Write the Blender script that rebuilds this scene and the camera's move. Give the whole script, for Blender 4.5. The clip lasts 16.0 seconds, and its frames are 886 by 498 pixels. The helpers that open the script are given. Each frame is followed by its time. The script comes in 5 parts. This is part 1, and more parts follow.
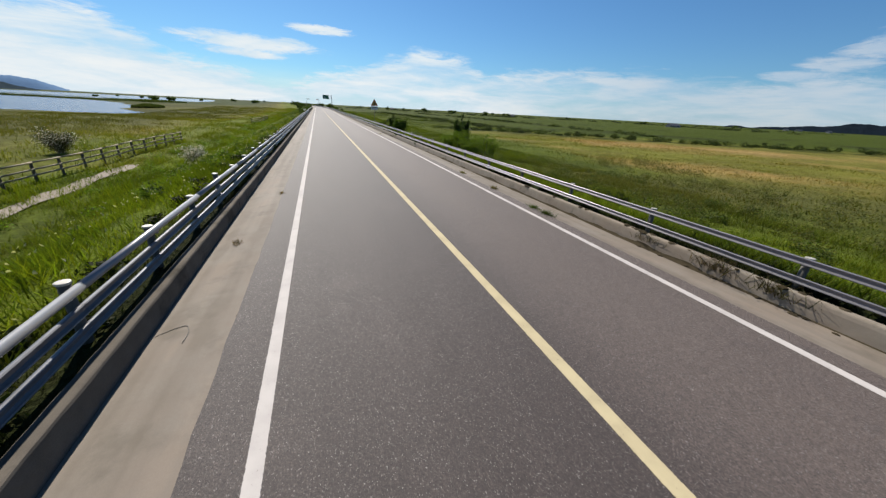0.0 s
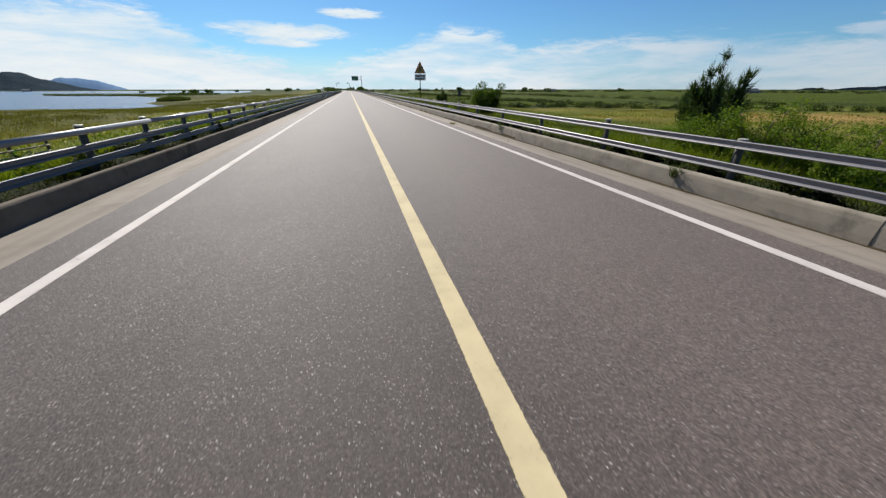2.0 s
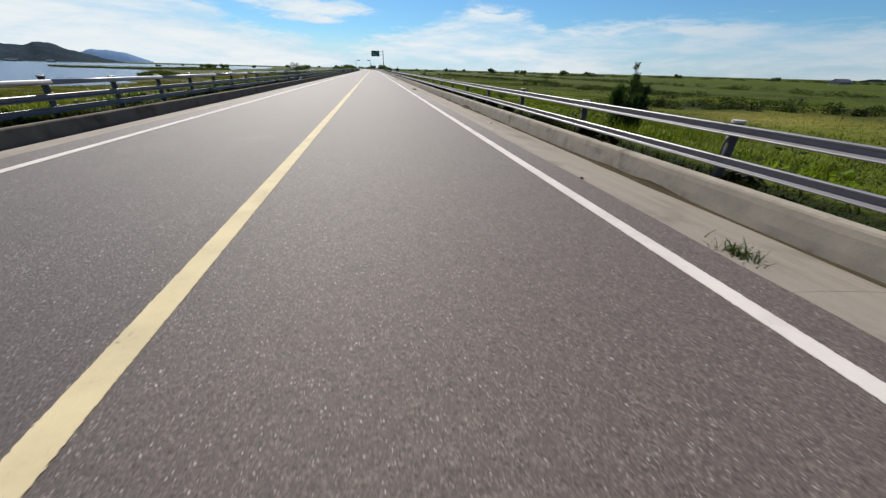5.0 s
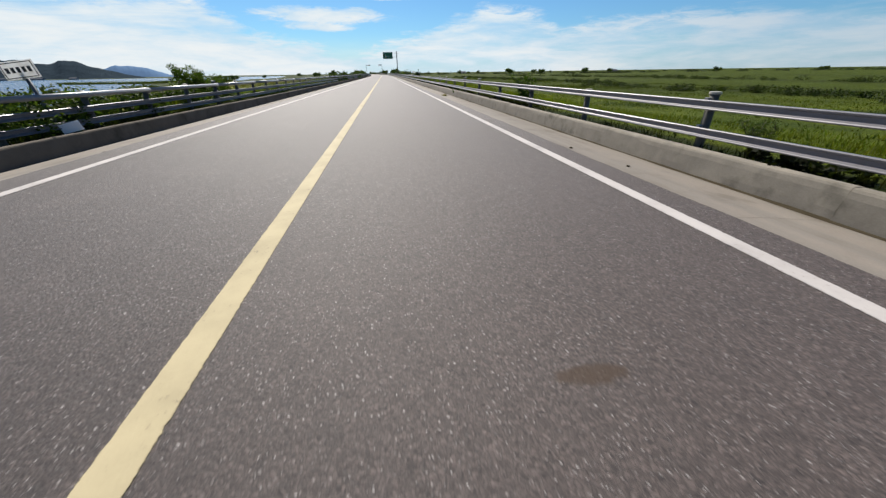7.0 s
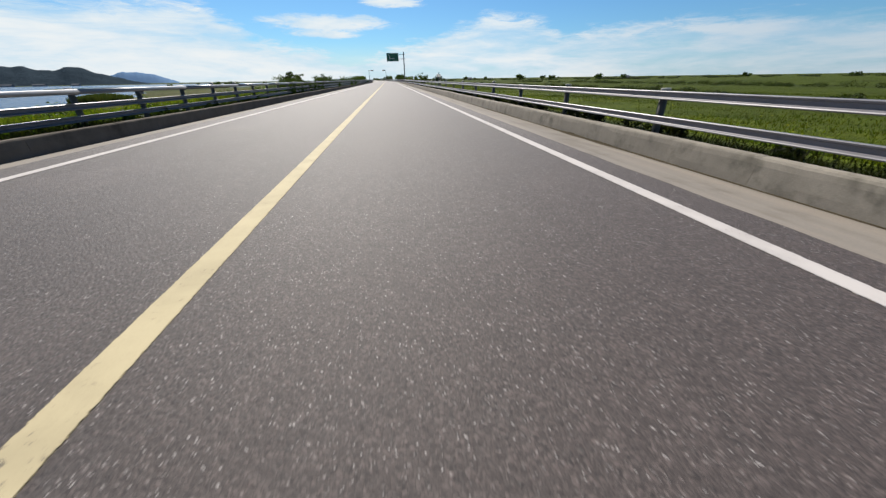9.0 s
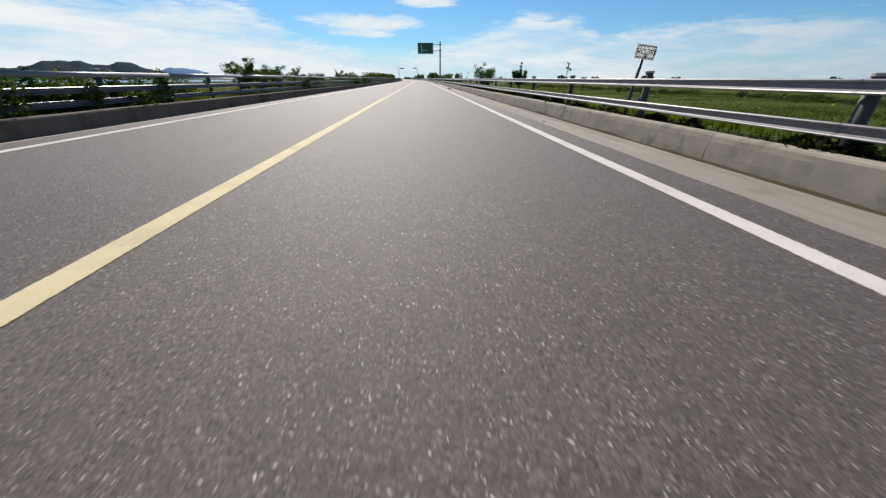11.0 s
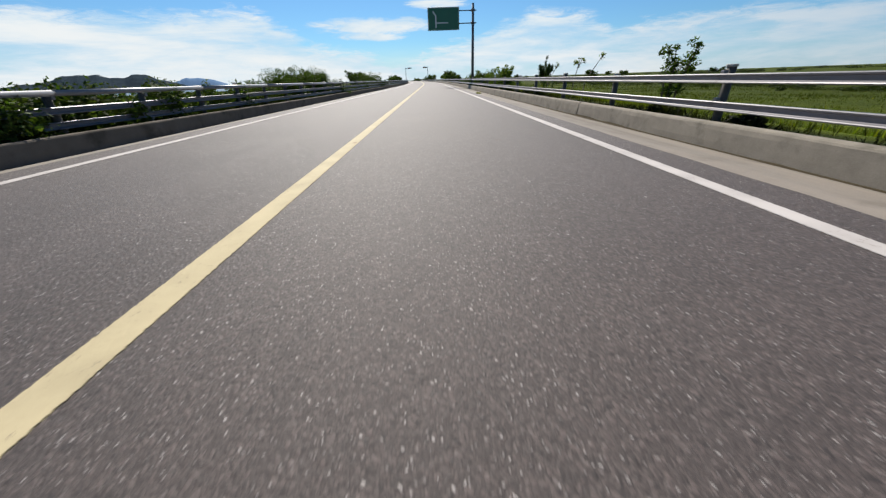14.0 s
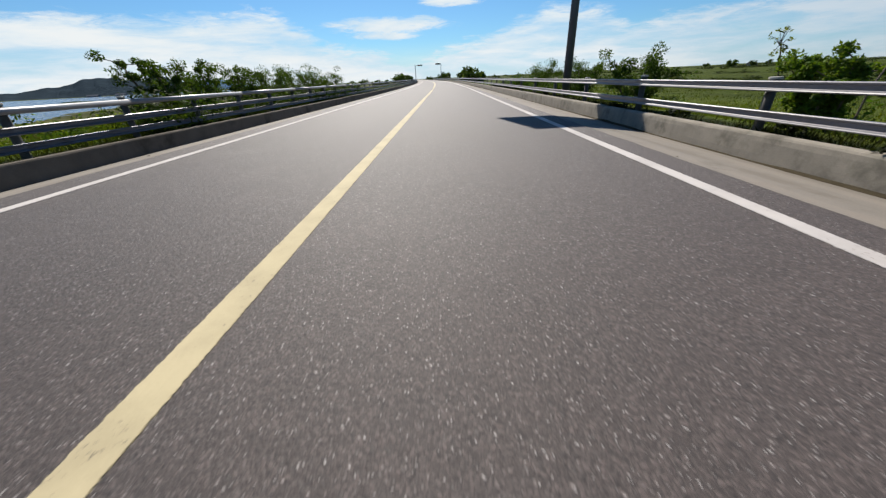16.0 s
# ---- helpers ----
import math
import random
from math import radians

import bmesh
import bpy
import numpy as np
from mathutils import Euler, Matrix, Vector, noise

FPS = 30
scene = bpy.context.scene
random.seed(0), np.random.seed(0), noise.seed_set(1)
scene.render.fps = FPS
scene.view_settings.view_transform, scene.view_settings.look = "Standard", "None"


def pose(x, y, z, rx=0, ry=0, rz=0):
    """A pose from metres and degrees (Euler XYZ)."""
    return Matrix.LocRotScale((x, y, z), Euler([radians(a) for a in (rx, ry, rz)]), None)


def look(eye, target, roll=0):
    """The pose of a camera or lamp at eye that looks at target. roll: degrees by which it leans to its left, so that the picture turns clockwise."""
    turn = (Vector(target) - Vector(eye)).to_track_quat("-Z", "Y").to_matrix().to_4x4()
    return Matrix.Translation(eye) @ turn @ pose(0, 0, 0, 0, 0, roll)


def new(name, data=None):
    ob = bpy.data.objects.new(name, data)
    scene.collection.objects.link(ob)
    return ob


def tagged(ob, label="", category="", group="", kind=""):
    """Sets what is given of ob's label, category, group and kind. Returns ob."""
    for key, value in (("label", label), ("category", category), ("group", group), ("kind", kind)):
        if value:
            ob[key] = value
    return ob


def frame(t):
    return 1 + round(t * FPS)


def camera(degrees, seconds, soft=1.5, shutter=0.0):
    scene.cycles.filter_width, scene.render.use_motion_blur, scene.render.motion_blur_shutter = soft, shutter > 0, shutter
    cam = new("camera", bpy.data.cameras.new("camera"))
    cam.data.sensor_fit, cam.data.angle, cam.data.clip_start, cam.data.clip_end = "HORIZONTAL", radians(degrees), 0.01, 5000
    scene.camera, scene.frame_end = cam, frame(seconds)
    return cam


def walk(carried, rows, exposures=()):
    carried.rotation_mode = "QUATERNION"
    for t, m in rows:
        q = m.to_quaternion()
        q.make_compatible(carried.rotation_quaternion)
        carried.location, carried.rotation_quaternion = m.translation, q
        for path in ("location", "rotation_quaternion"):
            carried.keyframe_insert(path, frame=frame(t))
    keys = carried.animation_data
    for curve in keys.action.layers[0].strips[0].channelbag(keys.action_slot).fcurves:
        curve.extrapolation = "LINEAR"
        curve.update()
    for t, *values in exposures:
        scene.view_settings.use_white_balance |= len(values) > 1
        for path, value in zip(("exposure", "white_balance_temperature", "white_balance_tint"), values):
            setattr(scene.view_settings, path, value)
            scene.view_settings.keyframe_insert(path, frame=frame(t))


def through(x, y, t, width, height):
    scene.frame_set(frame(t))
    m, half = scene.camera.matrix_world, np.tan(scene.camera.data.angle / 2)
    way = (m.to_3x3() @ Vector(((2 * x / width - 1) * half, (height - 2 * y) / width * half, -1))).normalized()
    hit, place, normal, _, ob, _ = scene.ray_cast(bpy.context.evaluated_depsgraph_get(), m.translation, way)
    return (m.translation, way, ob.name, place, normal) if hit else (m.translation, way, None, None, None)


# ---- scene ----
cam = camera(106.0, 16.0, soft=1.35, shutter=0.03)
# seconds, eye x, y, z, yaw, pitch, roll
PATH = [
    (0.0, -2.494, 0.13, 2.717, -20.38, -22.53, 3.12),
    (0.5, -1.782, 5.86, 2.281, -15.49, -22.96, 0.53),
    (1.0, -1.271, 11.52, 1.900, -14.17, -24.66, -0.75),
    (1.5, -0.884, 17.18, 1.628, -13.88, -25.13, -0.32),
    (2.0, -0.583, 22.91, 1.441, -14.21, -25.60, 0.02),
    (2.5, -0.149, 28.75, 1.408, -14.43, -26.40, 1.00),
    (3.0, 0.417, 34.70, 1.286, -13.66, -26.89, 3.32),
    (5.5, 1.256, 66.16, 1.186, -10.37, -28.32, 0.96),
    (6.0, 1.292, 72.68, 1.216, -9.00, -28.19, 1.13),
    (6.5, 1.158, 79.23, 1.230, -8.43, -28.25, 0.39),
    (7.0, 0.942, 85.80, 1.098, -8.54, -27.92, -0.81),
    (7.5, 0.811, 92.38, 0.979, -8.69, -27.46, -1.57),
    (8.0, 0.828, 98.94, 1.056, -8.75, -27.07, -1.42),
    (10.5, 1.502, 131.62, 0.725, -4.83, -27.11, 0.24),
    (11.0, 1.481, 138.16, 0.739, -3.56, -27.06, 0.12),
    (11.5, 1.378, 144.71, 0.835, -2.86, -27.10, -0.51),
    (12.0, 1.210, 151.30, 0.896, -2.45, -27.74, -1.75),
    (12.5, 1.151, 157.92, 0.913, -2.40, -28.04, -2.07),
    (13.0, 1.157, 164.60, 0.879, -1.96, -27.97, -2.33),
    (13.5, 1.143, 171.32, 0.789, -1.51, -27.42, -2.17),
    (14.0, 1.173, 178.08, 0.797, -0.96, -26.97, -2.06),
    (14.5, 1.182, 184.88, 0.897, -0.53, -27.06, -2.04),
    (15.0, 1.249, 191.71, 0.976, -0.05, -27.20, -2.47),
    (15.5, 1.202, 198.53, 0.996, 0.81, -27.39, -2.32),
    (16.0, 1.062, 205.31, 0.945, 1.43, -27.13, -2.80),
]


def aim(x, y, z, yaw, pitch, roll):
    a, b = radians(yaw), radians(pitch)
    way = Vector((-math.sin(a) * math.cos(b), math.cos(a) * math.cos(b), math.sin(b)))
    eye = Vector((x, y, z))
    return look(eye, eye + way, roll)


walk(cam, [(t, aim(*r)) for t, *r in PATH], exposures=[(0.0, 0.72), (16.0, 0.72)])

# ---- sky and sun ----
SUN_WAY = Vector((-0.22, 1.07, 1.0)).normalized()
SUN_EL = math.asin(SUN_WAY.z)
SUN_AZ = math.atan2(SUN_WAY.x, SUN_WAY.y)


class Nodes:
    """Short hand for building a node tree."""

    def __init__(self, tree):
        self.tree = tree
        tree.nodes.clear()

    def add(self, kind, **kw):
        n = self.tree.nodes.new(kind)
        for k, v in kw.items():
            if k in n.inputs:
                self.set(n.inputs[k], v)
            else:
                setattr(n, k, v)
        return n

    def set(self, socket, v):
        if isinstance(v, bpy.types.NodeSocket):
            self.tree.links.new(v, socket)
        else:
            socket.default_value = v

    def math(self, op, a, b=0.0, c=0.0, clamp=False):
        n = self.tree.nodes.new("ShaderNodeMath")
        n.operation, n.use_clamp = op, clamp
        for s, v in zip(n.inputs, (a, b, c)):
            self.set(s, v)
        return n.outputs[0]

    def ramp(self, fac, lo, hi):
        n = self.tree.nodes.new("ShaderNodeMapRange")
        n.interpolation_type = "SMOOTHSTEP"
        self.set(n.inputs[0], fac)
        self.set(n.inputs[1], lo)
        self.set(n.inputs[2], hi)
        return n.outputs[0]

    def mix(self, fac, a, b, blend="MIX"):
        n = self.tree.nodes.new("ShaderNodeMix")
        n.data_type, n.blend_type = "RGBA", blend
        self.set(n.inputs[0], fac)
        for s, v in ((n.inputs[6], a), (n.inputs[7], b)):
            self.set(s, (*v, 1.0) if isinstance(v, tuple) and len(v) == 3 else v)
        return n.outputs[2]

    def noise(self, vec, scale, detail=4.0, rough=0.55, distort=0.0):
        n = self.tree.nodes.new("ShaderNodeTexNoise")
        if vec is not None:
            self.set(n.inputs["Vector"], vec)
        self.set(n.inputs["Scale"], scale)
        self.set(n.inputs["Detail"], detail)
        self.set(n.inputs["Roughness"], rough)
        self.set(n.inputs["Distortion"], distort)
        return n.outputs["Fac"]


def make_sky():
    w = bpy.data.worlds.new("sky")
    scene.world = w
    w.use_nodes = True
    n = Nodes(w.node_tree)
    air = n.add("ShaderNodeTexSky", sky_type="NISHITA", sun_disc=False, sun_elevation=SUN_EL, sun_rotation=SUN_AZ,
                altitude=0.0, air_density=1.0, dust_density=0.25, ozone_density=2.0)
    pos = n.add("ShaderNodeTexCoord").outputs["Generated"]
    sep = n.add("ShaderNodeSeparateXYZ", Vector=pos)
    az = n.math("MULTIPLY", n.math("ARCTAN2", sep.outputs[0], sep.outputs[1]), 57.2958)
    el = n.math("MULTIPLY", n.math("ARCSINE", sep.outputs[2]), 57.2958)
    flat = n.add("ShaderNodeCombineXYZ", X=n.math("MULTIPLY", az, 0.055), Y=n.math("MULTIPLY", el, 0.3), Z=0.0).outputs[0]
    big = n.noise(flat, 1.0, 6.0, 0.6, 0.4)
    fine = n.noise(flat, 3.6, 6.0, 0.65, 0.6)
    thin = n.add("ShaderNodeCombineXYZ", X=n.math("MULTIPLY", az, 0.16), Y=n.math("MULTIPLY", el, 0.75), Z=3.0).outputs[0]
    wisp = n.noise(thin, 1.6, 7.0, 0.68, 0.8)
    wob = n.math("ADD", n.math("MULTIPLY", n.math("SUBTRACT", big, 0.5), 5.0), n.math("MULTIPLY", n.math("SUBTRACT", fine, 0.5), 3.0))
    # upper edge of the cloud bank, degrees over the horizon by bearing
    edge = n.add("ShaderNodeValToRGB")
    ramp = edge.color_ramp
    stops = [(-180, 9), (-90, 9), (-48, 7.6), (-34, 8.0), (-23, 8.8), (-19.5, 7.0), (-17, 5.2), (-9.7, 4.2), (-5, 2.8), (2.5, 4.4), (7.6, 5.7),
             (12, 7.3), (14.5, 8.6), (18, 8.1), (22, 7.4), (25, 5.6), (33, 6.1), (48, 6.4), (56, 5.3), (60, 4.8), (64, 6.0), (75, 5.0), (110, 8), (180, 9)]
    while len(ramp.elements) < len(stops):
        ramp.elements.new(0.5)
    for e, (a, h) in zip(ramp.elements, stops):
        e.position, e.color = (a + 180.0) / 360.0, (h / 15.0, h / 15.0, h / 15.0, 1.0)
    n.set(edge.inputs[0], n.math("DIVIDE", n.math("ADD", az, 180.0), 360.0))
    top = n.math("ADD", n.math("MULTIPLY", edge.outputs[0], 15.0), n.math("ADD", n.math("MULTIPLY", wob, 0.45), n.math("MULTIPLY", n.math("SUBTRACT", wisp, 0.5), 4.0)))
    bank = n.ramp(n.math("SUBTRACT", top, el), -0.3, 1.6)
    bank = n.math("MULTIPLY", bank, n.ramp(n.math("ADD", big, n.math("MULTIPLY", fine, 0.35)), 0.2, 0.75))
    # thinner veil to the right
    bank = n.math("MULTIPLY", bank, n.math("SUBTRACT", 1.0, n.math("MULTIPLY", n.ramp(az, 22.0, 42.0), 0.22)))

    def puff(a, e, ra, re):
        u = n.math("DIVIDE", n.math("SUBTRACT", n.math("ADD", az, n.math("MULTIPLY", wob, 0.9)), a), ra)
        v = n.math("DIVIDE", n.math("SUBTRACT", n.math("ADD", el, n.math("MULTIPLY", wob, 0.22)), e), re)
        r = n.math("ADD", n.math("MULTIPLY", u, u), n.math("MULTIPLY", v, v))
        r = n.math("ADD", r, n.math("MULTIPLY", n.math("SUBTRACT", wisp, 0.48), 3.4))
        return n.math("SUBTRACT", 1.0, n.ramp(r, 0.2, 1.5))

    mask = bank
    for p in ((-8.0, 6.9, 8.5, 0.9), (-8.5, 5.7, 5.0, 0.6), (1.5, 9.4, 4.0, 0.6)):
        mask = n.math("MAXIMUM", mask, puff(*p))
    for p in ((62.6, 5.5, 3.2, 0.6), (65.6, 6.6, 3.2, 0.85), (68.6, 7.8, 3.4, 1.0), (72.0, 9.2, 4.0, 1.2)):
        mask = n.math("MAXIMUM", mask, n.math("MULTIPLY", puff(*p), 0.72))
    gap = n.math("MULTIPLY", n.math("MULTIPLY", puff(38.5, 4.2, 4.6, 1.1), n.ramp(n.math("ADD", fine, n.math("MULTIPLY", big, 0.6)), 0.55, 0.95)), 0.7)
    mask = n.math("MULTIPLY", mask, n.math("SUBTRACT", 1.0, gap))
    haze = n.math("MULTIPLY", n.math("SUBTRACT", 1.0, n.ramp(el, 0.0, 5.0)), n.math("SUBTRACT", 0.8, n.math("MULTIPLY", n.ramp(az, 22.0, 50.0), 0.3)))
    mask = n.math("MAXIMUM", mask, haze, clamp=True)
    blue = n.mix(1.0, air.outputs[0], (0.54, 0.89, 1.19), "MULTIPLY")
    a = n.add("ShaderNodeBackground", Color=blue, Strength=SKY_STRENGTH)
    white = n.mix(n.ramp(n.math("ADD", big, n.math("MULTIPLY", fine, 0.3)), 0.45, 0.85), (0.62, 0.82, 0.98), (0.95, 0.99, 1.0))
    away = n.ramp(az, 10.0, 60.0)
    white = n.mix(away, white, n.mix(1.0, white, (0.72, 0.745, 0.80), "MULTIPLY"))
    b = n.add("ShaderNodeBackground", Color=white, Strength=CLOUD_STRENGTH)
    mixed = n.add("ShaderNodeMixShader")
    n.set(mixed.inputs[0], mask)
    n.set(mixed.inputs[1], a.outputs[0])
    n.set(mixed.inputs[2], b.outputs[0])
    out = n.add("ShaderNodeOutputWorld")
    n.set(out.inputs[0], mixed.outputs[0])


SKY_STRENGTH, CLOUD_STRENGTH = 0.05, 0.55
make_sky()
lamp = bpy.data.lights.new("sun", "SUN")
lamp.energy, lamp.angle, lamp.color = 5.0, radians(0.53), (1.0, 0.935, 0.845)
sun = new("sun", lamp)
sun.matrix_world = look(SUN_WAY * 100, (0, 0, 0))


# ---- materials ----
def material(name, colour=(0.5, 0.5, 0.5), rough=0.7, metal=0.0, grain=0.15, scale=6.0, fine=80.0, bump=0.2, bump_size=0.01, spec=0.5, stain=None, attr="", random_tone=0.0, dust=None, streak=None):
    """A surface with variation at two scales. attr: a colour attribute that takes the place of the colour."""
    m = bpy.data.materials.new(name)
    m.use_nodes = True
    n = Nodes(m.node_tree)
    pos = n.add("ShaderNodeNewGeometry").outputs["Position"]
    coarse = n.noise(pos, scale, 5.0, 0.6)
    small = n.noise(pos, fine, 3.0, 0.6)
    base = n.add("ShaderNodeAttribute", attribute_name=attr).outputs["Color"] if attr else (*colour, 1.0)
    tone = n.math("ADD", n.math("MULTIPLY", coarse, grain * 2.0), n.math("MULTIPLY", small, grain * 1.4))
    tone = n.math("ADD", tone, 1.0 - grain * 1.7)
    if random_tone:
        rnd = n.add("ShaderNodeObjectInfo").outputs["Random"]
        tone = n.math("MULTIPLY", tone, n.math("ADD", n.math("MULTIPLY", rnd, random_tone * 2), 1.0 - random_tone))
    col = n.mix(1.0, base, n.add("ShaderNodeCombineXYZ", X=tone, Y=tone, Z=tone).outputs[0], "MULTIPLY")
    if dust:  # brown earth dried on a stretch of the road's side
        reach = n.add("ShaderNodeSeparateXYZ", Vector=pos).outputs[1]
        k = n.math("SUBTRACT", 1.0, n.ramp(n.math("ADD", reach, n.math("MULTIPLY", coarse, 14.0)), dust[1], dust[2]))
        col = n.mix(n.math("MULTIPLY", k, n.math("MULTIPLY", n.ramp(n.noise(pos, 0.8, 5.0, 0.6), 0.2, 0.7), 0.85)), col, dust[0])
    if streak:  # marks drawn out along the road by running water
        drawn = n.add("ShaderNodeMapping", Vector=pos, Scale=(3.2, 0.13, 1.0)).outputs[0]
        k = n.math("ADD", n.noise(drawn, 1.0, 3.0, 0.5), n.math("MULTIPLY", n.math("SUBTRACT", coarse, 0.5), 0.9))
        col = n.mix(n.math("MULTIPLY", n.ramp(k, 0.45, 0.7), streak[1]), col, streak[0])
        col = n.mix(n.math("MULTIPLY", n.ramp(k, 0.46, 0.32), 0.5), col, n.mix(1.0, col, (1.25, 1.2, 1.17), "MULTIPLY"))
    if stain:
        col = n.mix(n.math("MULTIPLY", n.ramp(n.noise(pos, stain[1], 6.0, 0.65), 0.5, 0.72), stain[2]), col, stain[0])
    b = n.add("ShaderNodeBsdfPrincipled", **{"Base Color": col, "Roughness": rough, "Metallic": metal, "Specular IOR Level": spec})
    if bump:
        bp = n.add("ShaderNodeBump", Strength=bump, Distance=bump_size, Height=n.math("ADD", small, n.math("MULTIPLY", coarse, 0.5)))
        n.set(b.inputs["Normal"], bp.outputs[0])
    out = n.add("ShaderNodeOutputMaterial")
    n.set(out.inputs[0], b.outputs[0])
    return m


def asphalt():
    m = bpy.data.materials.new("asphalt")
    m.use_nodes = True
    n = Nodes(m.node_tree)
    pos = n.add("ShaderNodeNewGeometry").outputs["Position"]
    warp = n.noise(pos, 30.0, 2.0, 0.5)
    shift = n.add("ShaderNodeVectorMath", operation="ADD")
    n.set(shift.inputs[0], pos)
    n.set(shift.inputs[1], n.add("ShaderNodeCombineXYZ", X=n.math("MULTIPLY", warp, 0.03), Y=n.math("MULTIPLY", warp, -0.03), Z=0.0).outputs[0])
    cells = n.add("ShaderNodeTexVoronoi", feature="F1", Vector=shift.outputs[0], Scale=84.0)
    seams = n.add("ShaderNodeTexVoronoi", feature="DISTANCE_TO_EDGE", Vector=shift.outputs[0], Scale=84.0)
    large = n.add("ShaderNodeTexVoronoi", feature="F1", Vector=shift.outputs[0], Scale=52.0)
    pick = n.add("ShaderNodeSeparateColor", Color=cells.outputs["Color"])
    pick2 = n.add("ShaderNodeSeparateColor", Color=large.outputs["Color"])
    inner = n.math("SUBTRACT", 1.0, n.ramp(cells.outputs["Distance"], 0.16, 0.42))
    gravel = n.noise(pos, 6.0, 4.0, 0.6)
    chip = n.math("MULTIPLY", n.ramp(n.math("ADD", pick.outputs[0], n.math("MULTIPLY", n.math("SUBTRACT", gravel, 0.5), 0.35)), 0.73, 0.94), inner)
    stone = n.math("MULTIPLY", n.ramp(pick2.outputs[0], 0.86, 0.98), n.math("SUBTRACT", 1.0, n.ramp(large.outputs["Distance"], 0.12, 0.34)))
    pit = n.math("MULTIPLY", n.ramp(pick.outputs[1], 0.62, 0.9), n.math("SUBTRACT", 1.0, n.ramp(cells.outputs["Distance"], 0.3, 0.6)))
    fine = n.noise(pos, 45.0, 4.0, 0.7)
    where = n.add("ShaderNodeSeparateXYZ", Vector=pos)
    # right lane's base paler than the left's, with long smooth wheel tracks and mottling
    lane = n.add("ShaderNodeMapping", Vector=pos, Scale=(1.3, 0.045, 1.0)).outputs[0]
    track = n.noise(lane, 1.0, 4.0, 0.55)
    blot = n.noise(pos, 0.7, 5.0, 0.6)
    patch = n.noise(pos, 3.4, 4.0, 0.6)
    base = n.mix(n.ramp(where.outputs[0], -0.5, 0.9), (0.0420, 0.0314, 0.0281), (0.0605, 0.0468, 0.0422))
    # right lane paler still towards the start of the road
    paler = n.math("MULTIPLY", n.math("SUBTRACT", 1.0, n.ramp(where.outputs[1], 10.0, 125.0)), n.ramp(where.outputs[0], -0.3, 1.6))
    base = n.mix(n.math("MULTIPLY", paler, 0.9), base, (0.112, 0.087, 0.074))
    base = n.mix(n.math("MULTIPLY", n.ramp(track, 0.3, 0.7), 0.25), base, (0.0780, 0.0610, 0.0550))
    base = n.mix(n.math("MULTIPLY", n.ramp(blot, 0.5, 0.8), 0.55), base, (0.086, 0.0670, 0.060))
    base = n.mix(n.math("MULTIPLY", n.ramp(patch, 0.52, 0.75), 0.3), base, (0.058, 0.049, 0.046))
    mottle = n.math("ADD", n.math("MULTIPLY", n.noise(pos, 13.0, 3.0, 0.6), 0.5), 0.75)
    base = n.mix(1.0, base, n.add("ShaderNodeCombineXYZ", X=mottle, Y=mottle, Z=mottle).outputs[0], "MULTIPLY")
    base = n.mix(n.ramp(fine, 0.25, 0.8), n.mix(0.3, base, (0.025, 0.022, 0.021)), base)
    body = n.math("ADD", n.math("MULTIPLY", pick.outputs[2], 0.75), 0.72)
    body = n.math("MULTIPLY", body, n.math("ADD", n.math("MULTIPLY", n.ramp(seams.outputs["Distance"], 0.0, 0.16), 0.5), 0.55))
    base = n.mix(1.0, base, n.add("ShaderNodeCombineXYZ", X=body, Y=body, Z=body).outputs[0], "MULTIPLY")
    base = n.mix(n.math("MULTIPLY", pit, 0.8), base, (0.018, 0.015, 0.014))
    base = n.mix(n.math("MULTIPLY", chip, 0.85), base, n.mix(pick.outputs[1], (0.12, 0.105, 0.098), (0.40, 0.37, 0.345)))
    base = n.mix(n.math("MULTIPLY", stone, 0.25), base, (0.25, 0.23, 0.21))
    # brown dried patches
    sep = where
    wob = n.noise(pos, 14.0, 3.0, 0.6)
    for x, y, rx, ry in ((1.74, 66.85, 0.05, 0.06), (1.68, 86.66, 0.17, 0.06), (2.25, 93.25, 0.075, 0.05), (1.12, 93.45, 0.05, 0.035),
                         (2.31, 185.5, 0.06, 0.05), (0.84, 18.75, 0.07, 0.08), (2.1, 183.0, 0.07, 0.05), (2.5, 202.7, 0.08, 0.06)):
        u = n.math("DIVIDE", n.math("SUBTRACT", sep.outputs[0], x), rx)
        v = n.math("DIVIDE", n.math("SUBTRACT", sep.outputs[1], y), ry)
        r = n.math("ADD", n.math("ADD", n.math("MULTIPLY", u, u), n.math("MULTIPLY", v, v)), n.math("MULTIPLY", n.math("SUBTRACT", wob, 0.5), 1.8))
        base = n.mix(n.math("MULTIPLY", n.math("SUBTRACT", 1.0, n.ramp(r, 0.25, 1.1)), 0.85), base, (0.040, 0.022, 0.010))
    rough = n.math("SUBTRACT", n.math("MULTIPLY", fine, 0.25), n.math("MULTIPLY", chip, 0.15))
    b = n.add("ShaderNodeBsdfPrincipled", **{"Base Color": base, "Roughness": n.math("ADD", rough, 0.62), "Specular IOR Level": 0.44})
    h = n.math("ADD", n.math("SUBTRACT", n.math("MULTIPLY", pick.outputs[2], 0.5), cells.outputs["Distance"]), n.math("MULTIPLY", fine, 0.8))
    bp = n.add("ShaderNodeBump", Strength=0.42, Distance=0.005, Height=h)
    n.set(b.inputs["Normal"], bp.outputs[0])
    out = n.add("ShaderNodeOutputMaterial")
    n.set(out.inputs[0], b.outputs[0])
    return m


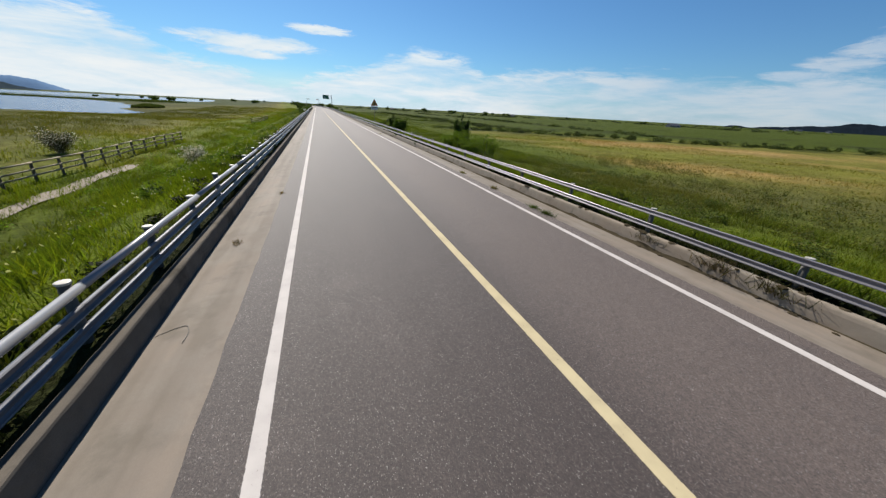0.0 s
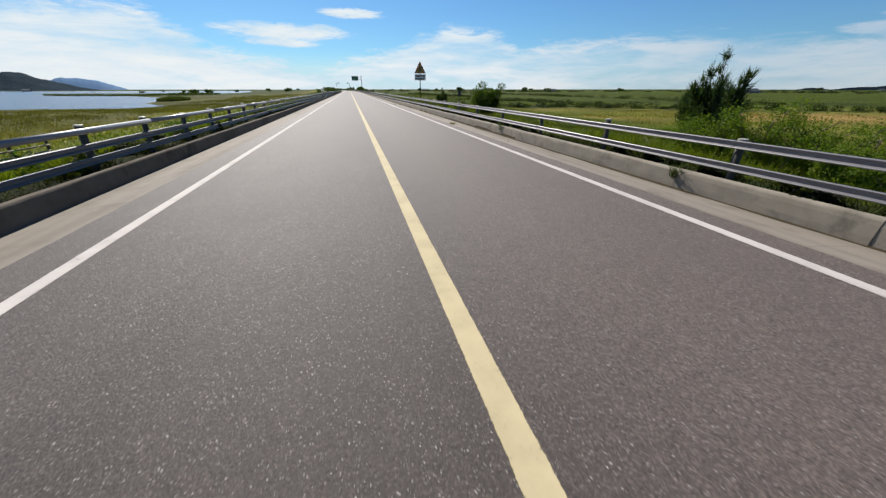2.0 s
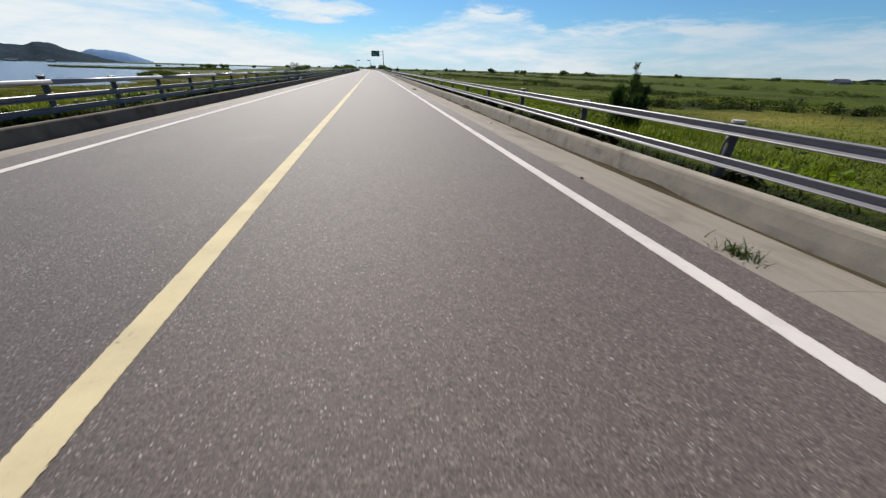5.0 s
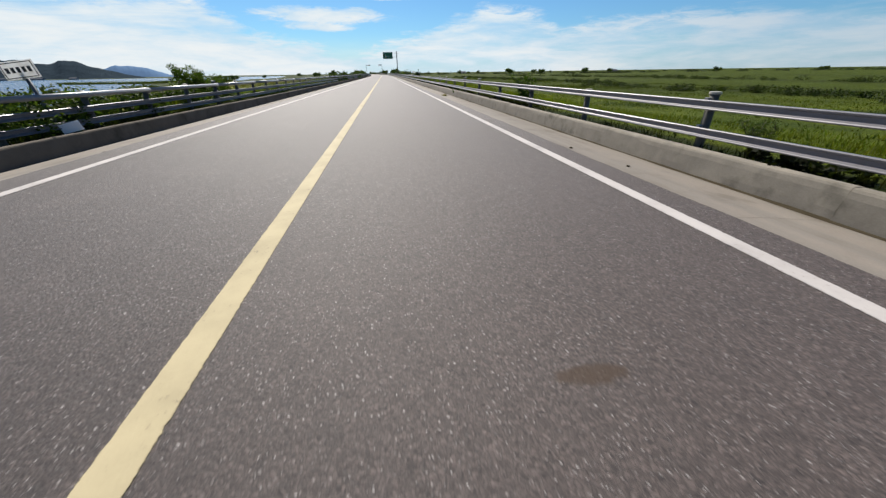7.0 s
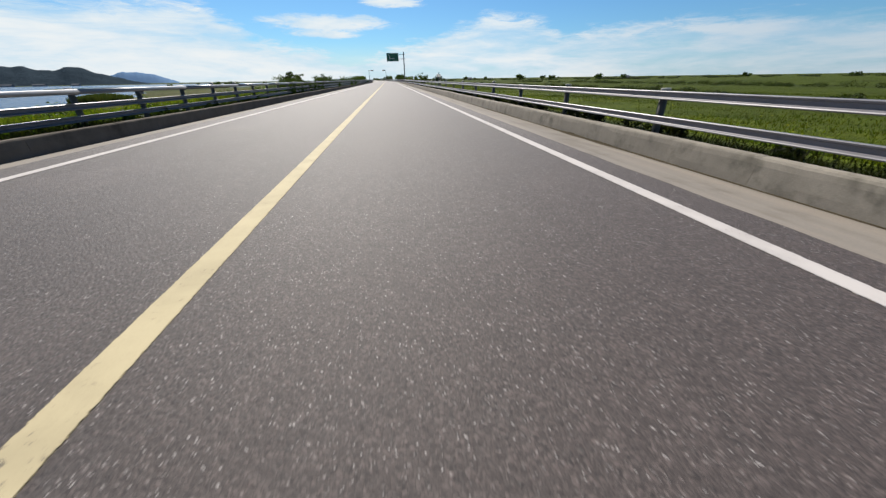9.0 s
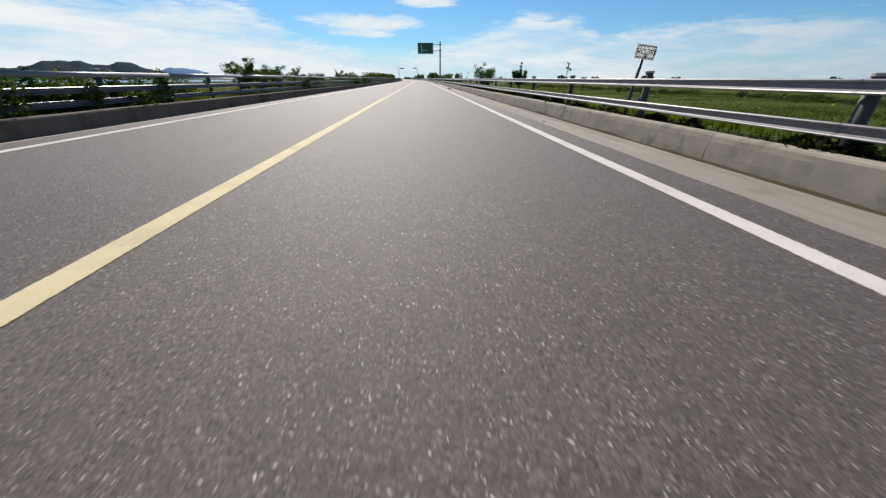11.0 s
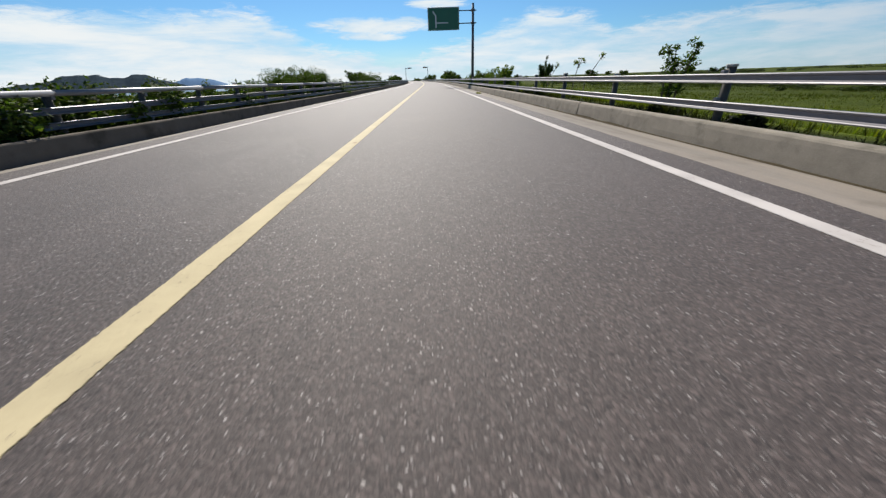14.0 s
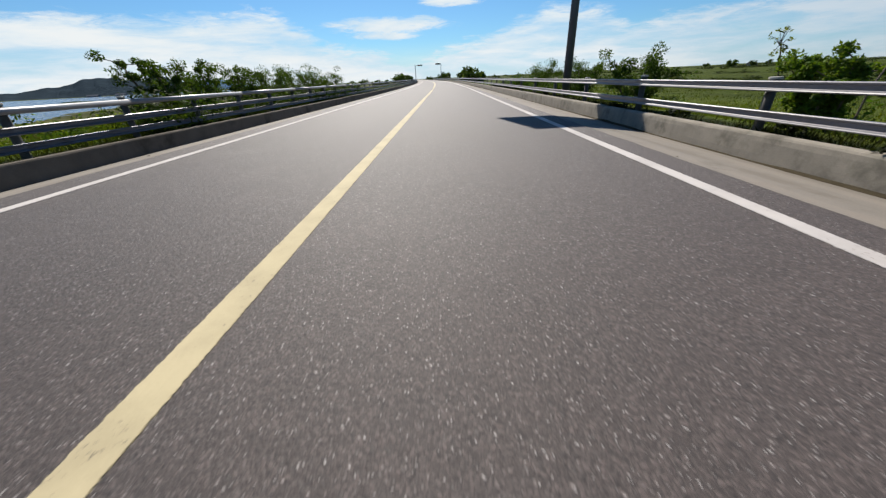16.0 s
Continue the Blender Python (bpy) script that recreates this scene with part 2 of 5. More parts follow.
def paint(name, colour, middles, half=0.065, rust=None):
    """Road paint with ragged edges, worn through to the stones in spots; middles: the x of the lines' middles."""
    m = bpy.data.materials.new(name)
    m.use_nodes = True
    n = Nodes(m.node_tree)
    pos = n.add("ShaderNodeNewGeometry").outputs["Position"]
    wear = n.noise(pos, 38.0, 5.0, 0.75)
    blot = n.noise(pos, 2.3, 5.0, 0.6)
    worn = n.ramp(n.math("ADD", wear, n.math("MULTIPLY", blot, 0.35)), 0.80, 0.90)
    where = n.add("ShaderNodeSeparateXYZ", Vector=pos)
    off = 1.0
    for mid in middles:
        off = n.math("MINIMUM", off, n.math("ABSOLUTE", n.math("SUBTRACT", where.outputs[0], mid)))
    ragged = n.math("ADD", off, n.math("ADD", n.math("MULTIPLY", n.math("SUBTRACT", wear, 0.5), 0.03), n.math("MULTIPLY", n.math("SUBTRACT", n.noise(pos, 9.0, 3.0), 0.5), 0.008)))
    bare = n.math("MULTIPLY", n.ramp(ragged, half - 0.003, half + 0.002), n.math("LESS_THAN", where.outputs[1], 245.0))
    hole = n.math("MULTIPLY", n.ramp(n.math("ADD", wear, n.math("MULTIPLY", n.noise(pos, 0.6, 4.0), 0.45)), 0.93, 0.98), 1.0)
    bare = n.math("MAXIMUM", bare, hole)
    col = n.mix(n.ramp(blot, 0.35, 0.75), colour, tuple(c * 0.8 for c in colour))
    col = n.mix(n.math("MULTIPLY", worn, 0.8), col, (0.07, 0.06, 0.055))
    if rust:
        sep = n.add("ShaderNodeSeparateXYZ", Vector=pos)
        for x, y, r0 in rust:
            u = n.math("DIVIDE", n.math("SUBTRACT", sep.outputs[0], x), r0 * 0.8)
            v = n.math("DIVIDE", n.math("SUBTRACT", sep.outputs[1], y), r0)
            r = n.math("ADD", n.math("ADD", n.math("MULTIPLY", u, u), n.math("MULTIPLY", v, v)), n.math("MULTIPLY", n.math("SUBTRACT", wear, 0.5), 2.0))
            col = n.mix(n.math("MULTIPLY", n.math("SUBTRACT", 1.0, n.ramp(r, 0.1, 1.1)), 0.85), col, (0.11, 0.036, 0.012))
    b = n.add("ShaderNodeBsdfPrincipled", **{"Base Color": col, "Roughness": 0.8, "Specular IOR Level": 0.25})
    bp = n.add("ShaderNodeBump", Strength=0.4, Distance=0.003, Height=wear)
    n.set(b.inputs["Normal"], bp.outputs[0])
    mixed = n.add("ShaderNodeMixShader")
    n.set(mixed.inputs[0], bare)
    n.set(mixed.inputs[1], b.outputs[0])
    n.set(mixed.inputs[2], n.add("ShaderNodeBsdfTransparent").outputs[0])
    out = n.add("ShaderNodeOutputMaterial")
    n.set(out.inputs[0], mixed.outputs[0])
    return m


def leafy(name, sheen=0.12, through=(1.25, 1.35, 0.5), share=0.28):
    """Leaves and blades: their colour comes from the attribute tint, and light shines through them."""
    m = bpy.data.materials.new(name)
    m.use_nodes = True
    n = Nodes(m.node_tree)
    tint = n.add("ShaderNodeAttribute", attribute_name="tint").outputs["Color"]
    pos = n.add("ShaderNodeNewGeometry").outputs["Position"]
    tone = n.math("ADD", n.math("MULTIPLY", n.noise(pos, 9.0, 3.0), 0.5), 0.75)
    col = n.mix(1.0, tint, n.add("ShaderNodeCombineXYZ", X=tone, Y=tone, Z=tone).outputs[0], "MULTIPLY")
    b = n.add("ShaderNodeBsdfPrincipled", **{"Base Color": col, "Roughness": 0.7, "Specular IOR Level": sheen})
    t = n.add("ShaderNodeBsdfTranslucent", Color=n.mix(1.0, col, through, "MULTIPLY"))
    mixed = n.add("ShaderNodeMixShader")
    n.set(mixed.inputs[0], share)
    n.set(mixed.inputs[1], b.outputs[0])
    n.set(mixed.inputs[2], t.outputs[0])
    out = n.add("ShaderNodeOutputMaterial")
    n.set(out.inputs[0], mixed.outputs[0])
    return m


def water_material():
    m = bpy.data.materials.new("lake_water")
    m.use_nodes = True
    n = Nodes(m.node_tree)
    pos = n.add("ShaderNodeNewGeometry").outputs["Position"]
    wave = n.noise(pos, 0.9, 4.0, 0.6)
    b = n.add("ShaderNodeBsdfPrincipled", **{"Base Color": (0.025, 0.045, 0.075, 1.0), "Roughness": 0.2, "IOR": 1.33})
    bp = n.add("ShaderNodeBump", Strength=0.8, Distance=0.25, Height=wave)
    n.set(b.inputs["Normal"], bp.outputs[0])
    out = n.add("ShaderNodeOutputMaterial")
    n.set(out.inputs[0], b.outputs[0])
    return m


def turf():
    """Low growth seen from afar: tufts at three sizes, tinted by the attribute tint."""
    m = bpy.data.materials.new("ground_cover")
    m.use_nodes = True
    n = Nodes(m.node_tree)
    pos = n.add("ShaderNodeNewGeometry").outputs["Position"]
    tint = n.add("ShaderNodeAttribute", attribute_name="tint").outputs["Color"]
    big, mid, small = n.noise(pos, 0.11, 5.0, 0.6), n.noise(pos, 0.9, 5.0, 0.65), n.noise(pos, 7.0, 5.0, 0.7)
    t = n.math("ADD", n.math("MULTIPLY", n.ramp(mid, 0.3, 0.7), 0.5), n.math("MULTIPLY", n.ramp(small, 0.3, 0.7), 0.7))
    t = n.math("ADD", t, n.math("MULTIPLY", n.ramp(big, 0.3, 0.7), 0.35))
    t = n.math("ADD", n.math("MULTIPLY", t, 0.95), 0.27)
    col = n.mix(1.0, tint, n.add("ShaderNodeCombineXYZ", X=t, Y=t, Z=t).outputs[0], "MULTIPLY")
    col = n.mix(n.math("MULTIPLY", n.ramp(n.noise(pos, 0.35, 6.0, 0.7), 0.5, 0.75), 0.35), col, n.mix(1.0, tint, (1.9, 1.35, 0.9), "MULTIPLY"))
    b = n.add("ShaderNodeBsdfPrincipled", **{"Base Color": col, "Roughness": 0.95, "Specular IOR Level": 0.05})
    bp = n.add("ShaderNodeBump", Strength=0.8, Distance=0.2, Height=n.math("ADD", n.math("MULTIPLY", mid, 1.5), small))
    n.set(b.inputs["Normal"], bp.outputs[0])
    out = n.add("ShaderNodeOutputMaterial")
    n.set(out.inputs[0], b.outputs[0])
    return m


def plate_plastic():
    """Thin white plastic that glows softly with the light behind it."""
    m = bpy.data.materials.new("white_plate_plastic")
    m.use_nodes = True
    n = Nodes(m.node_tree)
    dirt = n.noise(n.add("ShaderNodeNewGeometry").outputs["Position"], 9.0, 4.0, 0.6)
    col = n.mix(n.ramp(dirt, 0.35, 0.8), (0.78, 0.78, 0.77), (0.62, 0.61, 0.58))
    b = n.add("ShaderNodeBsdfPrincipled", **{"Base Color": col, "Roughness": 0.5})
    t = n.add("ShaderNodeBsdfTranslucent", Color=col)
    mixed = n.add("ShaderNodeMixShader")
    n.set(mixed.inputs[0], 0.55)
    n.set(mixed.inputs[1], b.outputs[0])
    n.set(mixed.inputs[2], t.outputs[0])
    n.set(n.add("ShaderNodeOutputMaterial").inputs[0], mixed.outputs[0])
    return m


ASPHALT = asphalt()
PLATE_WHITE = plate_plastic()
WHITE_PAINT = paint("white_road_paint", (0.43, 0.40, 0.375), (-3.2, 3.3), 0.07)
YELLOW_PAINT = paint("yellow_road_paint", (0.42, 0.357, 0.218), (-0.006,), 0.081, ((0.03, 99.95, 0.1), (-0.03, 192.8, 0.022), (0.0, 34.9, 0.04), (0.02, 183.2, 0.05)))
CONCRETE = material("concrete", (0.186, 0.165, 0.138), 0.85, spec=0.3, dust=((0.155, 0.125, 0.097), 6.0, 40.0), grain=0.3, scale=1.3, fine=70.0, bump=0.25, bump_size=0.004, stain=((0.098, 0.084, 0.065), 1.5, 0.6), random_tone=0.05, streak=((0.108, 0.090, 0.068), 0.55))
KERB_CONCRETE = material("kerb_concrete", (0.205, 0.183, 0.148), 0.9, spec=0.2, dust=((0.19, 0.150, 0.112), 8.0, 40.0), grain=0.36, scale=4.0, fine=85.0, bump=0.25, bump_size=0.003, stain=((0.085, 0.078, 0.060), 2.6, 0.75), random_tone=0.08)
# left kerb: base and stains darkened to paint in the shade on its face
SHADED_KERB = material("blackened_kerb_concrete", (0.12, 0.104, 0.085), 0.95, spec=0.08, grain=0.4, scale=2.3, fine=90.0, bump=0.3, bump_size=0.004, stain=((0.045, 0.039, 0.03), 1.1, 0.9), random_tone=0.08)
STEEL = material("galvanised_steel", (0.15, 0.145, 0.155), 0.38, metal=0.25, grain=0.12, scale=5.0, fine=120.0, bump=0.05, bump_size=0.002, stain=((0.10, 0.095, 0.09), 4.0, 0.5))
# lower beams of the left rail: darker and less metallic than STEEL
LEFT_BEAM_STEEL = material("dull_rail_steel", (0.085, 0.088, 0.100), 0.45, metal=0.1, spec=0.5, grain=0.2, scale=5.0, fine=120.0, bump=0.05, bump_size=0.002, stain=((0.04, 0.038, 0.036), 4.0, 0.6))
PIPE_STEEL = material("galvanised_pipe", (0.20, 0.20, 0.205), 0.4, metal=0.25, grain=0.12, scale=4.0, fine=110.0, bump=0.05, bump_size=0.002, stain=((0.3, 0.28, 0.26), 3.0, 0.4))
POST_STEEL = material("post_steel", (0.075, 0.073, 0.064), 0.7, spec=0.2, metal=0.0, grain=0.2, scale=9.0, fine=90.0, bump=0.1, bump_size=0.003, stain=((0.06, 0.045, 0.03), 7.0, 0.6), random_tone=0.2)
CAP_STEEL = material("post_cap_steel", (0.36, 0.34, 0.29), 0.5, metal=0.1, grain=0.2, scale=9.0, fine=90.0, bump=0.1, bump_size=0.003)
POLE_STEEL = material("dark_pole_steel", (0.07, 0.075, 0.085), 0.5, metal=0.1, grain=0.12, scale=3.0, fine=60.0, bump=0.05)
SOIL = turf()
GRAVEL = material("path_gravel", (0.21, 0.175, 0.13), 0.95, grain=0.25, scale=1.3, fine=40.0, bump=0.5, bump_size=0.02)
LEAVES = leafy("leaves", share=0.4)
BLADES = leafy("grass_blades", 0.06, (1.15, 1.2, 0.55), 0.42)
PETALS = leafy("petals", 0.1, (1.0, 1.0, 0.95), 0.5)
SILT = material("gutter_silt", (0.045, 0.036, 0.022), 0.95, spec=0.05, grain=0.3, scale=6.0, fine=80.0, bump=0.6, bump_size=0.008)
ROOF = material("roof_sheet", (0.06, 0.065, 0.075), 0.7, grain=0.2, scale=0.5, fine=4.0, bump=0.1)
HOUSE_WALL = material("house_wall", (0.22, 0.22, 0.22), 0.8, grain=0.15, scale=0.4, fine=5.0, bump=0.1)
BARK = material("bark", (0.11, 0.085, 0.06), 0.9, grain=0.3, scale=14.0, fine=70.0, bump=0.6, bump_size=0.01)
WATER = water_material()
# blue-grey tint paints distance haze into the forest colour
HAZED_FOREST = material("hill_forest", (0.028, 0.040, 0.050), 1.0, grain=0.45, scale=0.018, fine=0.09, bump=1.0, bump_size=6.0, spec=0.0)
# same forest with less haze in its colour
DARK_RIDGE = material("near_ridge_forest", (0.008, 0.0125, 0.018), 1.0, grain=0.45, scale=0.018, fine=0.09, bump=1.0, bump_size=6.0, spec=0.0)
# farthest range: haze painted in as a pale blue base
HAZED_RIDGE = material("distant_ridge", (0.11, 0.18, 0.285), 1.0, grain=0.15, scale=0.01, fine=0.05, bump=0.5, bump_size=6.0, spec=0.0)
SIGN_GREEN = material("sign_green", (0.012, 0.125, 0.068), 0.4, grain=0.1, scale=2.0, fine=30.0, bump=0.02)
SIGN_WHITE = material("sign_white", (0.72, 0.72, 0.72), 0.45, grain=0.06, scale=3.0, fine=40.0, bump=0.02)
SIGN_YELLOW = material("sign_yellow", (0.34, 0.19, 0.04), 0.45, grain=0.08, scale=3.0, fine=40.0, bump=0.02)
SIGN_RED = material("sign_red", (0.45, 0.04, 0.03), 0.45, grain=0.08, scale=3.0, fine=40.0, bump=0.02)
SIGN_BLACK = material("sign_black", (0.02, 0.02, 0.022), 0.5, grain=0.1, scale=3.0, fine=40.0, bump=0.02)
WEATHERED_WOOD = material("weathered_rail_wood", (0.23, 0.19, 0.12), 0.85, grain=0.25, scale=3.0, fine=60.0, bump=0.3, bump_size=0.004)
DARK_POST = material("dark_fence_post", (0.06, 0.05, 0.04), 0.8, grain=0.2, scale=5.0, fine=60.0, bump=0.3, bump_size=0.004)


# ---- builders ----
def mesh_of(name, bm, mat, smooth=False):
    me = bpy.data.meshes.new(name)
    bm.to_mesh(me)
    bm.free()
    me.materials.append(mat)
    if smooth:
        for p in me.polygons:
            p.use_smooth = True
    return me


def part(name, bm, mat, parent=None, label="", smooth=False):
    """One mesh object, under a thing or a part."""
    ob = new(name, mesh_of(name, bm, mat, smooth))
    ob.parent = parent
    if label:
        tagged(ob, label)
    return ob


def group_root(name, x, y, z):
    ob = new(name)
    ob.empty_display_size = 0.2
    ob.location = (x, y, z)
    return ob


def add_box(bm, lo, hi, bevel=0.0):
    made = bmesh.ops.create_cube(bm, size=1.0)["verts"]
    for v in made:
        v.co = Vector([lo[i] + (v.co[i] + 0.5) * (hi[i] - lo[i]) for i in range(3)])
    if bevel:
        edges = list({e for v in made for e in v.link_edges})
        bmesh.ops.bevel(bm, geom=edges, offset=bevel, segments=2, affect="EDGES", profile=0.5)
    return bm


def add_tube(bm, pts, radii, sides=8, capped=True):
    """A tapered tube along points."""
    rings = []
    for i, p in enumerate(pts):
        p = Vector(p)
        a = Vector(pts[min(i + 1, len(pts) - 1)]) - Vector(pts[max(i - 1, 0)])
        q = a.to_track_quat("Z", "Y")
        rings.append([bm.verts.new(p + q @ Vector((math.cos(t) * radii[i], math.sin(t) * radii[i], 0))) for t in
                      [2 * math.pi * k / sides for k in range(sides)]])
    for r, s in zip(rings, rings[1:]):
        for k in range(sides):
            bm.faces.new((r[k], r[(k + 1) % sides], s[(k + 1) % sides], s[k]))
    if capped:
        bm.faces.new(rings[0][::-1])
        bm.faces.new(rings[-1])
    return bm


def add_sweep(bm, profile, ys, place):
    """A closed profile of (x, z) carried along the stations ys; place(x, y, z) gives the point."""
    rings = [[bm.verts.new(place(x, y, z)) for x, z in profile] for y in ys]
    k = len(profile)
    for r, s in zip(rings, rings[1:]):
        for i in range(k):
            bm.faces.new((r[i], r[(i + 1) % k], s[(i + 1) % k], s[i]))
    bm.faces.new(rings[0][::-1])
    bm.faces.new(rings[-1])
    bmesh.ops.recalc_face_normals(bm, faces=bm.faces)
    return bm


def raw_mesh(name, verts, faces, mat, tint=None, smooth=False):
    """A mesh from arrays: verts (n, 3), faces (m, 3 or 4), tint (n, 3)."""
    me = bpy.data.meshes.new(name)
    me.vertices.add(len(verts))
    me.vertices.foreach_set("co", np.asarray(verts, np.float32).ravel())
    faces = np.asarray(faces, np.int32)
    k = faces.shape[1]
    me.loops.add(faces.size)
    me.loops.foreach_set("vertex_index", faces.ravel())
    me.polygons.add(len(faces))
    me.polygons.foreach_set("loop_start", np.arange(0, faces.size, k, dtype=np.int32))
    me.polygons.foreach_set("loop_total", np.full(len(faces), k, np.int32))
    if smooth:
        me.polygons.foreach_set("use_smooth", np.ones(len(faces), bool))
    me.update(calc_edges=True)
    if tint is not None:
        at = me.color_attributes.new("tint", "FLOAT_COLOR", "POINT")
        at.data.foreach_set("color", np.hstack([tint, np.ones((len(tint), 1))]).astype(np.float32).ravel())
    me.materials.append(mat)
    return new(name, me)


# ---- the lie of the land ----
def bend(y):
    """Sideways shift of the road's middle: straight, then a slow curve to the left far ahead."""
    d = np.maximum(np.asarray(y, float) - 226.0, 0.0)
    return -2.8e-4 * np.minimum(d, 150.0) ** 2 - 0.084 * np.maximum(d - 150.0, 0.0)


def step(v, a, b):
    t = np.clip((np.asarray(v, float) - np.asarray(a)) / (np.asarray(b) - np.asarray(a)), 0.0, 1.0)
    return t * t * (3 - 2 * t)


rng = np.random.default_rng(7)
WAVES = [(rng.uniform(0, 6.28), rng.uniform(0, 6.28), rng.uniform(0, 6.28)) for _ in range(10)]


def ripple(x, y, size):
    """Smooth uneven values, about -1 to 1."""
    s = 0.0
    for i, (a, b, c) in enumerate(WAVES):
        k = (1.0 + 0.55 * i) / size
        s = s + np.sin(k * (x * math.cos(a) + y * math.sin(a)) + b + 1.3 * np.sin(k * 0.6 * (y * math.cos(c) - x * math.sin(c)) + c)) / (1 + 0.35 * i)
    return s / 2.6


WATER_Z = -5.0
SHORE_Y = [-400, 168, 190, 223, 303, 338, 439, 600, 900, 1500]
SHORE_X = [-66, -69, -73, -87, -110, -134, -165, -150, -160, -240]


def shore(y):
    return np.interp(y, SHORE_Y, SHORE_X)


def ground_z(x, y):
    x, y = np.broadcast_arrays(np.asarray(x, float), np.asarray(y, float))
    u = x - bend(y)
    right = 0.09 - 1.95 * step(u, 5.7, 12.0) - 0.5 * step(u, 12, 40)
    wide = 1.6 * step(y, 82, 104)
    left = 0.09 - 2.15 * step(-u, 5.8 + wide, 12.4 + wide) - 0.3 * step(-u, 16, 24)
    d = np.maximum(u - shore(y + 6.0 * ripple(x, y, 30.0)), 178.0 - y) + 3.0 * ripple(x + 9, y, 11.0)
    marsh = -4.95 + np.clip(d * 0.03, -1.2, 2.36)
    isles = 0.0
    for ix, iy, rx, ry in ((-292, 508, 26, 12), (-255, 486, 34, 16), (-215, 476, 34, 20), (-178, 455, 30, 24), (-146, 425, 22, 26), (-91, 245, 7, 10), (-330, 680, 160, 24)):
        isles = np.maximum(isles, 1.6 * np.exp(-(((u - ix) / rx) ** 2 + ((y - iy) / ry) ** 2)))
    left = np.where(u < -24, np.minimum(left, marsh + isles), left)
    far = step(np.hypot(x, y), 1350, 1800)
    left = left * (1 - far) + np.where(u < -24, -4.4, left) * far
    z = np.where(u > 0, right, left)
    rough = 0.10 * ripple(x, y, 3.0) * step(np.abs(u), 5.5, 9.0) + 0.12 * ripple(x + 40, y, 14.0) * step(np.abs(u), 12, 20)
    z = z + np.where((u < -24) & (d < 4), 0.25, 1.0) * rough
    z = z + 0.03 * (1 - step(np.abs(u), 5.05, 5.7))
    return np.where(np.abs(u) < 4.9, -0.3, z)


def blend(a, b, k):
    k = np.asarray(k, float)[..., None]
    return np.asarray(a) * (1 - k) + np.asarray(b) * k


def cover(x, y):
    """Colour of what grows at a place, with shade behind the kerbs painted in."""
    x, y = np.broadcast_arrays(np.asarray(x, float), np.asarray(y, float))
    u = x - bend(y)
    n1, n2, n3 = ripple(x, y, 9.0), ripple(x + 90, y - 30, 2.2), ripple(x - 50, y + 10, 30.0)
    fresh, deep, olive, tan, dark = (0.088, 0.116, 0.009), (0.024, 0.040, 0.006), (0.122, 0.120, 0.022), (0.23, 0.155, 0.06), (0.016, 0.024, 0.007)
    q0 = u < 0
    mid, field = (0.060, 0.078, 0.010), (0.038, 0.052, 0.006)
    c = np.zeros(x.shape + (3,)) + np.asarray(fresh)
    c = blend(c, deep, 0.6 * step(n2 + 0.3 * n1, -0.1, 0.8))
    # right of the road: bank, old meadow with straw patches, hedge belt, far fields
    r = u > 0
    w = 0.47 * u + 0.88 * y
    open_land = step(u + 4 * n1, 10.0, 17.0) * r
    c = blend(c, mid, open_land * 0.85)
    c = blend(c, deep, open_land * step(n1 + 0.4 * n2, 0.1, 0.8) * 0.7)
    old = step(u + 4 * n1, 28, 42) * (1 - step(w + 8 * n1, 100, 116)) * r
    c = blend(c, olive, old * 0.85)
    straw = np.clip(1.1 * np.exp(-((w - 82 - 5 * n1) / 10.0) ** 2) + np.exp(-((w - 41 - 5 * n1) / 6.0) ** 2) + 0.6 * np.exp(-((w - 60 - 6 * n1) / 4.0) ** 2), 0, 1)
    c = blend(c, tan, old * straw * step(n3 + 1.2 * n1, -0.8, 0.4) * 0.9)
    dull = np.exp(-((w - 27 - 3 * n1) / 7.0) ** 2) * step(u, 14, 20) * r
    c = blend(c, (0.076, 0.077, 0.022), np.clip(dull, 0, 0.9))
    far = step(w + 8 * n1, 112, 140) * step(u + 5 * n1, 24, 40) * r
    c = blend(c, field, far * 0.9)
    belt = 1.1 * np.exp(-((w - 106 - 7 * n1) / 7.0) ** 2) * step(u, 30, 45) * r + 0.8 * np.exp(-((w - 150 - 9 * n1) / 5.0) ** 2) * step(u, 60, 80) * r
    belt = belt + (0.75 * np.exp(-((u - 62 - 10 * n1) / 6.0) ** 2) + 0.8 * np.exp(-((u - 120 - 12 * n1) / 8.0) ** 2) + 0.6 * np.exp(-((u - 200 - 20 * n1) / 8.0) ** 2)) * r * step(w + 12 * n1, 120, 160)
    c = blend(c, dark, np.clip(belt * step(n1 + n2, -1.1, 0.3), 0, 0.9))
    # band behind both kerbs: shade among the weeds, put into the tint
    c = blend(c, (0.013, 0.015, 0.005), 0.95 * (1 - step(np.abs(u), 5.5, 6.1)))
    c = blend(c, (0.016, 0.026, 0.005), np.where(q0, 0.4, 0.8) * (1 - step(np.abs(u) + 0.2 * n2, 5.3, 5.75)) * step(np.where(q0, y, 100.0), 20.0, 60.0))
    # left of the road
    q = u < 0
    marsh = step(-u + 3 * n1, 15, 21) * q
    c = blend(c, (0.050, 0.064, 0.012), q * step(-u + 1.2 * n2, 8.5, 11.5) * (1 - step(y, 12, 24)) * 0.75)
    c = blend(c, olive, marsh)
    c = blend(c, tan, marsh * (1 - step(-u + 6 * n1, 36, 52)) * step(n1 + 0.5 * n3, -0.1, 0.8) * 0.35)
    c = blend(c, deep, marsh * step(n3 - 0.3 * n1, 0.2, 0.9) * 0.6)
